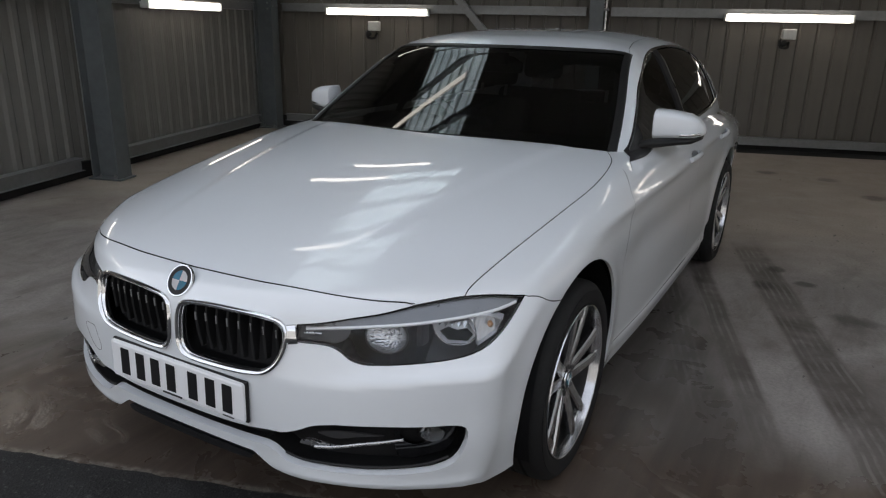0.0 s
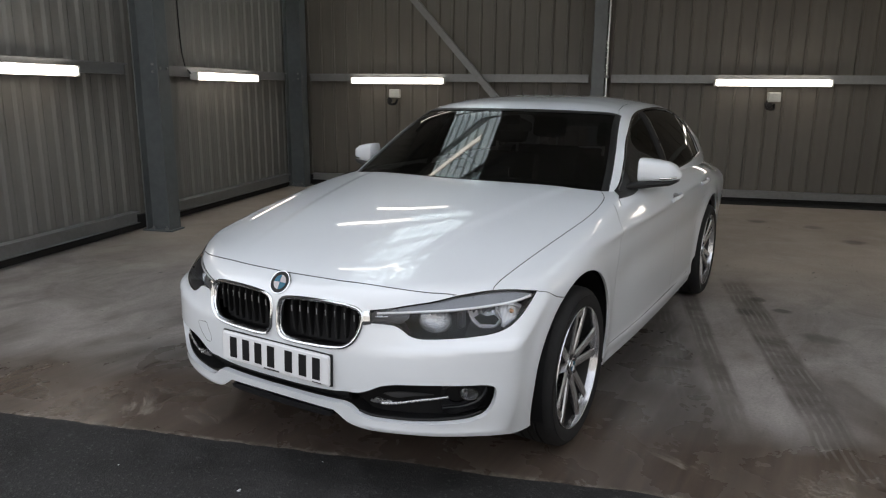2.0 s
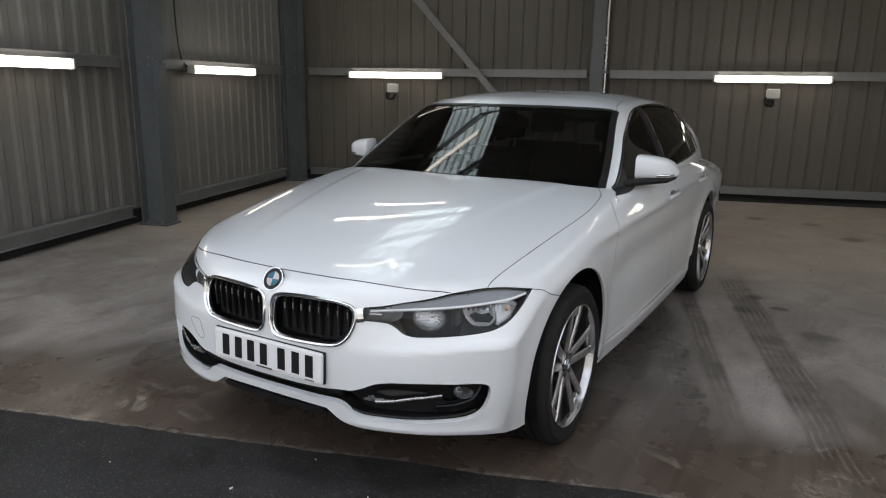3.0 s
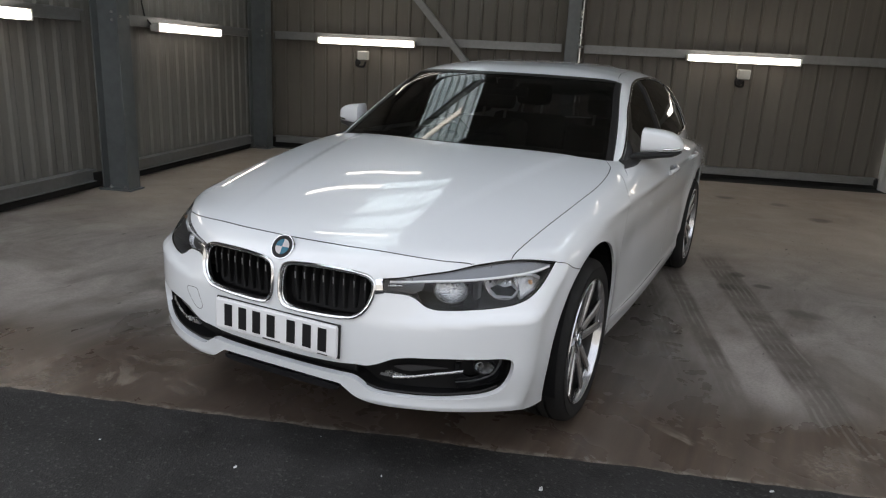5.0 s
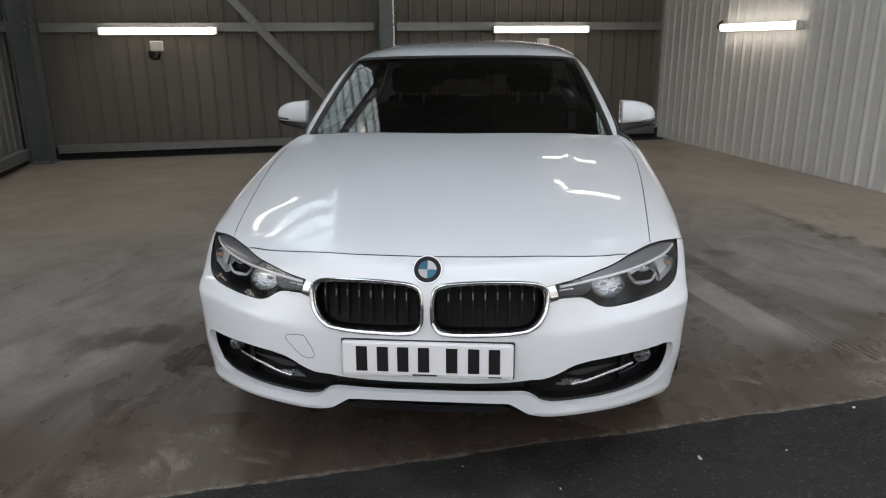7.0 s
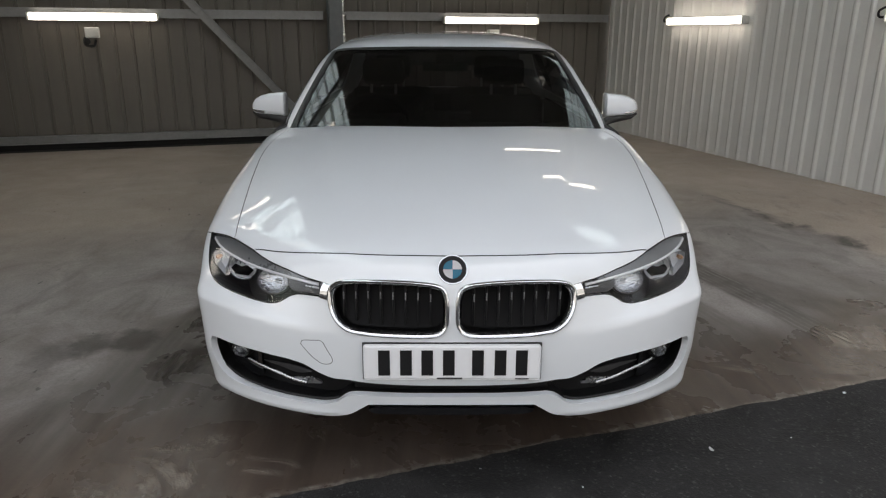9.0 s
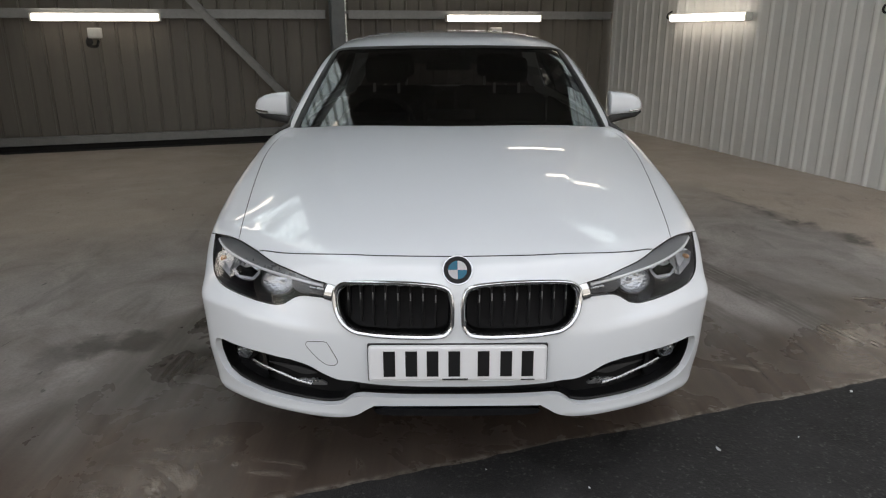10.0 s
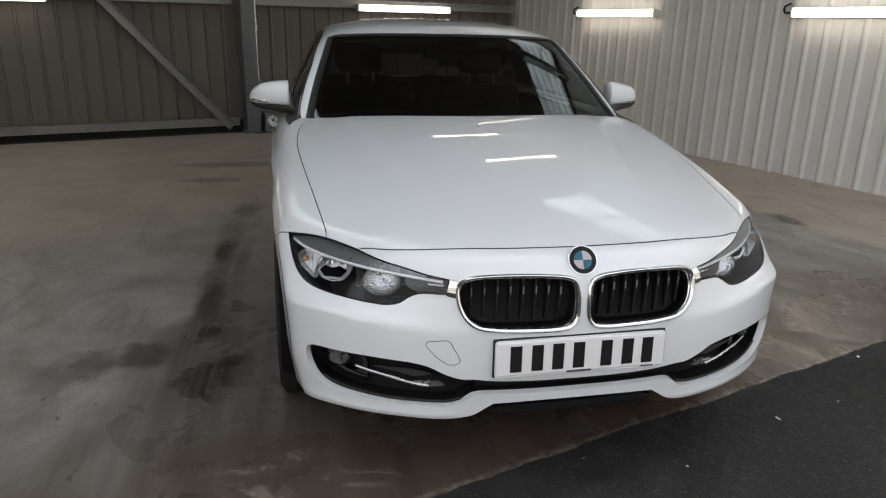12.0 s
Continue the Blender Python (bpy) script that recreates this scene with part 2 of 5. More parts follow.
def roof_light_material():
    n = Nodes("translucent roof sheet")
    t, d, m = n.add("BsdfTranslucent"), n.add("BsdfDiffuse"), n.add("MixShader")
    v = n.coords()
    grime_and_shade = n.ramp(n.noise(v, 1.2, 5), (0.3, (0.44, 0.50, 0.53)), (0.7, (0.62, 0.68, 0.71)))
    across = n.add("SeparateXYZ")
    n.link(n.coords((1, 1, 1), -radians(17.11)), across.inputs[0])
    # dark stripes paint the shading of the ribs into the sheet's colour
    rib_shade = n.math("SINE", n.math("MULTIPLY", across.outputs["X"], 2 * math.pi / 0.2))
    grime_and_shade = n.mix(n.ramp(rib_shade, (0.50, 0.0), (0.90, 0.55)), grime_and_shade, (0.14, 0.145, 0.14))
    n.link(grime_and_shade, t.inputs["Color"])
    n.link(grime_and_shade, d.inputs["Color"])
    m.inputs[0].default_value = 0.10
    n.link(t.outputs[0], m.inputs[1])
    n.link(d.outputs[0], m.inputs[2])
    n.link(m.outputs[0], n.out.inputs["Surface"])
    n.tree.nodes.remove(n.shader)
    return n.material


def flute_material():
    """Bright reflector moulded in upright flutes."""
    n = Nodes("fluted reflector")
    wave = n.add("TexWave")
    wave.inputs["Scale"].default_value, wave.inputs["Distortion"].default_value = 28, 1.5
    n.link(n.coords(), wave.inputs["Vector"])
    n.set(Base_Color=(0.58, 0.585, 0.60), Metallic=0.35, Roughness=0.2)
    n.bump(wave.outputs["Fac"], 0.4, 0.002)
    return n.material


def facet_material():
    """Moulded bright reflector: small facets that each catch another part of the surroundings."""
    n = Nodes("faceted reflector")
    cells = n.add("TexVoronoi")
    cells.inputs["Scale"].default_value = 150
    n.link(n.coords(), cells.inputs["Vector"])
    n.set(Base_Color=(0.62, 0.63, 0.65), Metallic=0.85, Roughness=0.1)
    n.bump(cells.outputs["Distance"], 0.6, 0.003)
    return n.material


PAINT = paint_material()
CONCRETE, TARMAC = concrete_material(), asphalt_material()
YARD = plain("grey bounce yard", (0.135, 0.135, 0.135), 0.85, grain=12, spread=0.2)
SHEET_DARK = sheet_material("olive grey cladding", (0.130, 0.117, 0.099), 0.14, 0.5)
# lighter copy of the rear sheet: the west wall's daylight is in its colour
SHEET_WEST = sheet_material("daylit grey cladding", (0.168, 0.162, 0.150), 0.16, 0.5)
SHEET_LIGHT = sheet_material("off-white cladding", (0.79, 0.78, 0.755), 0.06, 0.5)
SHEET_BLOCKER = sheet_material("dark grey sky blocker", (0.13, 0.13, 0.13), 0.1, 0.6)
SHEET_ROOF = sheet_material("grey roof cladding", (0.23, 0.23, 0.225), 0.1, 0.5)
ROOF_LIGHT = roof_light_material()
GALV = plain("galvanised steel", (0.25, 0.254, 0.254), 0.42, 0.45, grain=25, spread=0.16)
GALV_BRIGHT = plain("bright galvanised pipe", (0.62, 0.63, 0.63), 0.25, 0.85, grain=30, spread=0.1)
STEEL_BLUE = plain("blue-grey painted steel", (0.108, 0.120, 0.125), 0.34, 0.0, grain=14, spread=0.2)
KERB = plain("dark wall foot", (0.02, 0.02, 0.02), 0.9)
TUBE = glow("lit lamp diffuser", (1.0, 0.93, 0.85), 1.35)
LAMP_BODY = plain("white lamp housing", (0.60, 0.60, 0.57), 0.4)
BLACK = plain("black plastic", (0.014, 0.014, 0.0145), 0.45, grain=200, spread=0.2, sheen_ior=1.35)
GLOSS_BLACK = plain("gloss black plastic", (0.008, 0.008, 0.009), 0.12, coat=0.6, spread=0.05)
PIT = plain("black intake plastic", (0.013, 0.013, 0.0135), 0.5, spread=0.1, sheen_ior=1.3)
DARK = plain("dark lining", (0.017, 0.017, 0.018), 0.7, spread=0.1, sheen_ior=1.2)
CHROME = plain("chrome", (0.78, 0.79, 0.80), 0.07, 1.0, grain=15, spread=0.03)
SATIN = plain("satin silver trim", (0.55, 0.56, 0.57), 0.28, 0.9, spread=0.05)
ALLOY = plain("silver alloy", (0.58, 0.585, 0.60), 0.22, 0.95, grain=60, spread=0.06)
IRON = plain("brake iron", (0.05, 0.048, 0.046), 0.5, 0.6, grain=60, spread=0.2)
RUBBER = plain("tyre rubber", (0.016, 0.016, 0.0163), 0.75, grain=90, spread=0.3, relief=0.001, sheen_ior=1.3)
# barrel darker than the rim and spokes
BARREL = plain("dark wheel barrel", (0.045, 0.044, 0.044), 0.38, 0.5, grain=60, spread=0.3)
GLASS = clear("dark tinted glass", (0.115, 0.12, 0.122), 1.85)
SIDE_GLASS = clear("privacy glass", (0.026, 0.028, 0.028), 1.48)
LENS = clear("clear lamp lens", (0.94, 0.955, 0.97), 1.40)
HOUSING = plain("lamp housing grey", (0.044, 0.044, 0.046), 0.33, spread=0.1, sheen_ior=1.4)
FLUTES = flute_material()
FACETS = facet_material()
GUIDE_AND_GLINT = plain("white light guide and post glint", (0.80, 0.81, 0.82), 0.2, 0.2, spread=0.03)
SLAT_GLINT = plain("slat highlight", (0.24, 0.243, 0.25), 0.35, 0.3, spread=0.05)
BRIGHT = plain("bright reflector", (0.86, 0.87, 0.89), 0.18, 0.4, grain=60, spread=0.03, relief=0.0006)
LID = plain("grey lamp brow", (0.18, 0.186, 0.196), 0.3, 0.5, spread=0.06)
WHITE = plain("white plate", (0.74, 0.75, 0.77), 0.35, spread=0.02)
INK = plain("black lettering", (0.014, 0.014, 0.015), 0.4, spread=0.05, sheen_ior=1.25)
BLUE = plain("blue enamel", (0.02, 0.20, 0.32), 0.15, coat=0.8, spread=0.04)
FABRIC = plain("dark seat fabric", (0.012, 0.012, 0.0125), 0.9, grain=300, spread=0.3, relief=0.001)
ORANGE = plain("amber bulb", (0.40, 0.22, 0.11), 0.3, spread=0.1)


# ---- the car's form: lower body and cabin as two smooth solids, x across, y to the rear, z up ----
def pchip(xs, ys):
    xs, ys = np.array(xs, float), np.array(ys, float)
    h, d = np.diff(xs), np.diff(ys) / np.diff(xs)
    m = np.zeros(len(xs))
    m[0], m[-1] = d[0], d[-1]
    for i in range(1, len(xs) - 1):
        if d[i - 1] * d[i] > 0:
            w1, w2 = 2 * h[i] + h[i - 1], h[i] + 2 * h[i - 1]
            m[i] = (w1 + w2) / (w1 / d[i - 1] + w2 / d[i])

    def f(x):
        x = np.clip(x, xs[0], xs[-1])
        i = np.clip(np.searchsorted(xs, x) - 1, 0, len(h) - 1)
        t = (x - xs[i]) / h[i]
        return (ys[i] * (1 + 2 * t) * (1 - t) ** 2 + h[i] * m[i] * t * (1 - t) ** 2
                + ys[i + 1] * t * t * (3 - 2 * t) + h[i] * m[i + 1] * t * t * (t - 1))
    return f


def cubic(xs, ys):
    """A natural cubic through the knots, with no jump in curvature."""
    xs, ys = np.array(xs, float), np.array(ys, float)
    n, h = len(xs), np.diff(xs)
    a, r = np.eye(n), np.zeros(n)
    for i in range(1, n - 1):
        a[i, i - 1:i + 2] = h[i - 1], 2 * (h[i - 1] + h[i]), h[i]
        r[i] = 6 * ((ys[i + 1] - ys[i]) / h[i] - (ys[i] - ys[i - 1]) / h[i - 1])
    c = np.linalg.solve(a, r)

    def f(x):
        x = np.clip(x, xs[0], xs[-1])
        i = np.clip(np.searchsorted(xs, x) - 1, 0, n - 2)
        p, q = xs[i + 1] - x, x - xs[i]
        return ((c[i] * p ** 3 + c[i + 1] * q ** 3) / (6 * h[i]) + (ys[i] / h[i] - c[i] * h[i] / 6) * p
                + (ys[i + 1] / h[i] - c[i + 1] * h[i] / 6) * q)
    return f


def smax(a, b, k):
    return np.maximum(a, b) + np.maximum(k - np.abs(a - b), 0) ** 2 / (4 * k)


def step(a, b, x):
    t = np.clip((x - a) / (b - a), 0, 1)
    return t * t * (3 - 2 * t)


HOOD = cubic([-.1, .0, .06, .13, .22, .40, .7, 1.0, 1.35, 1.6, 2.2, 2.8, 3.4, 3.9, 4.3, 4.62], [.66, .705, .742, .77, .795, .8345, .892, .9405, .9805, .998, 1.006, 1.007, 1.005, .972, .955, .92])
DROP = pchip([0, .25, .5, 1.0, 1.5, 2.5, 3.6, 4.6], [.095, .105, .088, .068, .05, .05, .10, .17])
NOSE = pchip([.12, .17, .22, .252, .272, .30, .40, .52, .60, .68, .73, .78, .85], [.10, .060, .030, .016, .008, .006, -.003, -.002, .002, .012, .024, .055, .14])
SWEEP = pchip([.15, .25, .42, .50, .562, .574, .60, .65, .70, .80], [.174, .167, .159, .160, .161, .166, .193, .231, .265, .32])
POWER = pchip([.2, .42, .7, .8], [3.1, 3.3, 2.6, 2.5])
WIDE = pchip([.1, .2, .32, .45, .6, .72, .80, .88, .96, 1.05], [.835, .868, .880, .888, .898, .905, .902, .885, .85, .79])
PLAN = pchip([-.1, .15, .4, .76, 1.2, 1.8, 2.6, 3.4, 4.0, 4.4, 4.62], [-.072, -.066, -.054, -.034, -.020, -.004, 0, -.006, -.035, -.09, -.17])
CROWN = pchip([1.5, 1.85, 2.05, 2.3, 2.65, 3.0, 3.35, 3.6, 3.85, 4.1], [1.25, 1.322, 1.352, 1.377, 1.389, 1.377, 1.335, 1.277, 1.19, 1.07])
SIDE = pchip([.8, .95, 1.05, 1.15, 1.25, 1.32, 1.40], [.85, .812, .772, .722, .668, .625, .57])
SIDE_PLAN = pchip([1.2, 1.6, 2.0, 2.5, 3.1, 3.6, 4.0], [-.045, -.022, -.008, 0, -.008, -.045, -.10])


def lower_body(x, y, z):
    x = np.abs(x)
    line = .30 + .20 * np.clip(y, 0, 1.5)
    ridge = .007 * (1 - step(-.030, .030, x - line)) * step(.05, .85, y) * (1 - step(1.25, 1.5, y))
    top = z - (HOOD(y) - DROP(y) * (x / .8) ** 2.9 + ridge)
    rise = .70 + .035 * (y - 1.0)
    crease = .012 * np.exp(-((z - rise - .10) / .024) ** 2) * step(.7, 1.2, y) * (1 - step(4.0, 4.4, y))
    scoop = -.012 * np.exp(-((z - .62) / .09) ** 2) * step(1.15, 1.5, y) * (1 - step(2.86, 3.16, y))
    sill = .012 * np.exp(-((z - .258) / .022) ** 2) * step(1.1, 1.4, y) * (1 - step(2.86, 3.06, y))
    arch = 0
    for yc in (.79, 3.37):
        r = np.hypot(y - yc, z - .35)
        arch = arch + .009 * np.exp(-((r - .375) / .055) ** 2)
    tuck = .024 * (1 - step(.17, .40, z)) * (1 - step(.30, .55, y))
    side = x - (WIDE(z) + PLAN(y) + crease + scoop + sill + arch - tuck)
    fold_z = z + .030 * np.clip((.74 - x) / .3, 0, 1) * step(.50, .54, z) * (1 - step(.62, .66, z))
    front = NOSE(z) + SWEEP(fold_z) * (x / .7) ** POWER(z) - y
    front = front - .006 * np.exp(-((z - .262) / .018) ** 2) * step(.30, .42, x)
    rear = y - 4.62 + .25 * (x / .8) ** 4 + .10 * np.abs(z - .6)
    f = smax(top, side, .075)
    f = smax(f, front, .04)
    return smax(f, rear, .08)


def cabin(x, y, z):
    x = np.abs(x)
    screen = (1.315 + (z - .985) * 1.80 + .215 * (x / .724) ** 2.0 - y) * .52
    roof = z - (CROWN(y) - .042 * (x / .55) ** 3.2)
    side = x - (SIDE(z) + SIDE_PLAN(y))
    f = smax(roof, side, .06)
    return smax(f, screen, .05)


def body(x, y, z):
    return np.minimum(lower_body(x, y, z), cabin(x, y, z))


def cast(field, origin, way, reach, steps=220):
    """The first places along many rays where the field turns negative."""
    o, w = np.atleast_2d(np.array(origin, float)), np.atleast_2d(np.array(way, float))
    o, w = np.broadcast_arrays(o, w)
    lo, hi, found = np.zeros(len(o)), np.zeros(len(o)), np.zeros(len(o), bool)
    for i in range(1, steps + 1):
        d = reach * i / steps
        p = o + w * d
        inside = (field(p[:, 0], p[:, 1], p[:, 2]) < 0) & ~found
        lo[inside], hi[inside] = reach * (i - 1) / steps, d
        found |= inside
    for _ in range(30):
        mid = (lo + hi) / 2
        p = o + w * mid[:, None]
        neg = field(p[:, 0], p[:, 1], p[:, 2]) < 0
        hi, lo = np.where(neg, mid, hi), np.where(neg, lo, mid)
    return o + w * hi[:, None], found


def normals(field, p, e=2e-3):
    g = np.stack([field(p[:, 0] + d[0], p[:, 1] + d[1], p[:, 2] + d[2]) - field(p[:, 0] - d[0], p[:, 1] - d[1], p[:, 2] - d[2])
                  for d in np.eye(3) * e], -1)
    return g / np.maximum(np.linalg.norm(g, axis=1), 1e-9)[:, None]


# ---- mesh helpers ----
def mesh_object(name, verts, faces, material, parent=None, label="", smooth=False, loop_normals=None):
    me = bpy.data.meshes.new(name)
    me.from_pydata([tuple(v) for v in verts], [], [tuple(f) for f in faces])
    me.materials.append(material)
    if smooth:
        me.shade_smooth()
    if loop_normals is not None:
        me.normals_split_custom_set([tuple(v) for v in loop_normals])
    ob = new(name, me)
    if parent is not None:
        ob.parent = parent
    return tagged(ob, label=label)


def part(name, bm, material, parent=None, label="", smooth_angle=None):
    """Links a bmesh as one mesh object, under a thing or a part."""
    bmesh.ops.recalc_face_normals(bm, faces=bm.faces)
    me = bpy.data.meshes.new(name)
    bm.to_mesh(me)
    bm.free()
    me.materials.append(material)
    if smooth_angle:
        me.shade_smooth()
        me.set_sharp_from_angle(angle=radians(smooth_angle))
    ob = new(name, me)
    if parent is not None:
        ob.parent = parent
    return tagged(ob, label=label)


def thing(name, label, category, group="", kind="", at=(0, 0, 0)):
    ob = new(name)
    ob.location = at
    ob.empty_display_size = 0.1
    return tagged(ob, label, category, group, kind)


def add_box(bm, lo, hi, bevel=0.0, m=None):
    """A box between two corners, its edges rounded."""
    made = bmesh.ops.create_cube(bm, size=1.0)["verts"]
    for v in made:
        v.co = Vector([lo[i] + (v.co[i] + 0.5) * (hi[i] - lo[i]) for i in range(3)])
    if bevel:
        edges = list({e for v in made for e in v.link_edges})
        made = bmesh.ops.bevel(bm, geom=edges, offset=bevel, segments=2, affect="EDGES", profile=0.5)["verts"]
    if m is not None:
        bmesh.ops.transform(bm, matrix=m, verts=list({v for v in made}))
    return bm


def box(lo, hi, bevel=0.0, m=None):
    return add_box(bmesh.new(), lo, hi, bevel, m)


def lathe(profile, segments=64, axis="x", m=None, closed=False, caps=True):
    """Turns (along, radius) pairs about an axis."""
    bm = bmesh.new()
    rings = []
    for a, r in profile:
        ring = []
        for i in range(segments):
            t = 2 * math.pi * i / segments
            c, s = r * math.cos(t), r * math.sin(t)
            ring.append(bm.verts.new((a, c, s) if axis == "x" else (c, a, s) if axis == "y" else (c, s, a)))
        rings.append(ring)
    pairs = list(zip(rings, rings[1:])) + ([(rings[-1], rings[0])] if closed else [])
    for p, q in pairs:
        for i in range(segments):
            j = (i + 1) % segments
            bm.faces.new((p[i], p[j], q[j], q[i]))
    if caps and not closed:
        for ring, r in ((rings[0], profile[0][1]), (rings[-1], profile[-1][1])):
            if r > 1e-4:
                bm.faces.new(ring)
    if m is not None:
        bmesh.ops.transform(bm, matrix=m, verts=bm.verts)
    return bm


def spline(points, gap=0.02, closed=False):
    """A smooth polyline through points, sampled about every gap metres."""
    p = np.array(points, float)
    n = len(p)
    if n == 2 and not closed:
        k = max(1, int(np.ceil(np.linalg.norm(p[1] - p[0]) / gap)))
        return np.array([p[0] + (p[1] - p[0]) * i / k for i in range(k + 1)])
    out = []
    for i in range(n if closed else n - 1):
        if closed:
            a, b, c, d = p[i - 1], p[i], p[(i + 1) % n], p[(i + 2) % n]
        else:
            b, c = p[i], p[i + 1]
            a = p[i - 1] if i else 2 * b - c
            d = p[i + 2] if i + 2 < n else 2 * c - b
        t1 = max(np.linalg.norm(b - a), 1e-6) ** 0.5
        t2 = t1 + max(np.linalg.norm(c - b), 1e-6) ** 0.5
        t3 = t2 + max(np.linalg.norm(d - c), 1e-6) ** 0.5
        k = max(1, int(np.ceil(np.linalg.norm(c - b) / gap)))
        for j in range(k):
            t = t1 + (t2 - t1) * j / k
            a1, a2, a3 = (t1 - t) / t1 * a + t / t1 * b, (t2 - t) / (t2 - t1) * b + (t - t1) / (t2 - t1) * c, (t3 - t) / (t3 - t2) * c + (t - t2) / (t3 - t2) * d
            b1, b2 = (t2 - t) / t2 * a1 + t / t2 * a2, (t3 - t) / (t3 - t1) * a2 + (t - t1) / (t3 - t1) * a3
            out.append((t2 - t) / (t2 - t1) * b1 + (t - t1) / (t2 - t1) * b2)
    if not closed:
        out.append(p[-1])
    return np.array(out)


def sweep(path, normal, across, up, closed=False):
    """A bar along a path; its section is the closed list (across, up), up along the normals given for each point."""
    path, normal = np.array(path, float), np.array(normal, float)
    n, k = len(path), len(across)
    tan = np.roll(path, -1, 0) - np.roll(path, 1, 0)
    if not closed:
        tan[0], tan[-1] = path[1] - path[0], path[-1] - path[-2]
    tan /= np.linalg.norm(tan, axis=1)[:, None]
    side = np.cross(tan, normal)
    side /= np.maximum(np.linalg.norm(side, axis=1), 1e-9)[:, None]
    verts = [path[i] + side[i] * a + normal[i] * u for i in range(n) for a, u in zip(across, up)]
    faces = []
    for i in range(n if closed else n - 1):
        j = (i + 1) % n
        for q in range(k):
            r = (q + 1) % k
            faces.append((i * k + q, i * k + r, j * k + r, j * k + q))
    if not closed:
        faces += [tuple(range(k))[::-1], tuple((n - 1) * k + q for q in range(k))]
    return verts, faces


def round_section(w, h, n=10, lift=0.0):
    t = [2 * math.pi * i / n for i in range(n)]
    return [w * math.cos(a) for a in t], [lift + h * math.sin(a) for a in t]


def tube(points, radius, segments=10, gap=0.03):
    """A round bar along points, as a bmesh."""
    path = spline(points, gap)
    tan = np.gradient(path, axis=0)
    ref = np.array((0.0, 0.0, 1.0)) if abs(tan[0][2]) < 0.8 * np.linalg.norm(tan[0]) else np.array((1.0, 0.0, 0.0))
    normal = []
    for t in tan:
        t = t / np.linalg.norm(t)
        v = ref - t * ref.dot(t)
        v /= np.linalg.norm(v)
        normal.append(v)
        ref = v
    a, u = round_section(radius, radius, segments)
    verts, faces = sweep(path, normal, a, u)
    bm = bmesh.new()
    made = [bm.verts.new(v) for v in verts]
    for f in faces:
        bm.faces.new([made[i] for i in f])
    return bm


# ---- the shed: u along the rear wall, v from the threshold to the rear wall, turned against the car ----
TURN = radians(17.11)
SHED = Matrix.Rotation(TURN, 4, "Z")
U0, U1, V0, V1, ROOF = -3.56, 5.04, 0.14, 7.82, 5.05


def shed(bm):
    bmesh.ops.transform(bm, matrix=SHED, verts=bm.verts)
    return bm


def fixture(name, bm, material, label, category="wall", smooth_angle=None):
    ob = part(name, shed(bm), material, None, label, smooth_angle)
    return tagged(ob, label, category, kind="structure")


def corrugated(length, height, pitch=0.20, depth=0.030, crown=0.045, flank=0.018, thick=0.012, flip=1, z0=0.0):
    """A profiled sheet along +x from the origin, standing from z0 to height; narrow ribs stand out towards -y."""
    line, x = [(0.0, 0.0)], 0.0
    while x + pitch < length:
        a = x + (pitch - crown - 2 * flank) / 2
        line += [(a, 0.0), (a + flank, -depth * flip), (a + flank + crown, -depth * flip), (a + 2 * flank + crown, 0.0)]
        x += pitch
    line.append((length, 0.0))
    bm = bmesh.new()
    rows = []
    for z in (z0, height):
        rows.append([bm.verts.new((a, b, z)) for a, b in line])
        rows.append([bm.verts.new((a, b + thick, z)) for a, b in line])
    f0, b0, f1, b1 = rows
    for i in range(len(line) - 1):
        bm.faces.new((f0[i], f0[i + 1], f1[i + 1], f1[i]))
        bm.faces.new((b0[i + 1], b0[i], b1[i], b1[i + 1]))
        bm.faces.new((f0[i + 1], f0[i], b0[i], b0[i + 1]))
        bm.faces.new((f1[i], f1[i + 1], b1[i + 1], b1[i]))
    for i in (0, -1):
        bm.faces.new((f0[i], f1[i], b1[i], b0[i]))
    return bm


def moved(bm, m):
    bmesh.ops.transform(bm, matrix=m, verts=bm.verts)
    return bm


# ground and floor
bm = bmesh.new()
bmesh.ops.create_grid(bm, x_segments=2, y_segments=2, size=400)
bmesh.ops.translate(bm, verts=bm.verts, vec=(0, 0, -0.02))
# unseen yard beyond the apron; its grey is chosen for the daylight it bounces in
tagged(part("ground", bm, YARD), "unseen grey yard that bounces daylight into the shed", "ground", kind="structure")

bm = bmesh.new()
rng = random.Random(5)
edge = [(-14 + 0.05 * i, 0.150 + 0.013 * max(-2, min(3, -14 + 0.05 * i)) + 0.012 * noise.noise((i * 0.13, 3.1, 0)) + 0.006 * rng.uniform(-1, 1)) for i in range(561)]
far = [bm.verts.new((u, -3.2, 0.004)) for u, v in edge]
lip = [bm.verts.new((u, v, 0.004)) for u, v in edge]
low = [bm.verts.new((u, v, -0.03)) for u, v in edge]
for i in range(len(edge) - 1):
    bm.faces.new((far[i], far[i + 1], lip[i + 1], lip[i]))
    bm.faces.new((lip[i], lip[i + 1], low[i + 1], low[i]))
fixture("pavement", bm, TARMAC, "dark tarmac apron with an uneven edge along the floor", "ground")

bm = box((U0 - 0.3, V0 - 0.05, -0.12), (U1 + 0.3, 7.43, -0.0), 0)
add_box(bm, (U0 - 0.3, 7.43, -0.12), (0.93, 7.60, -0.0))
fixture("floor", bm, CONCRETE, "stained concrete floor, damp near the threshold", "floor")

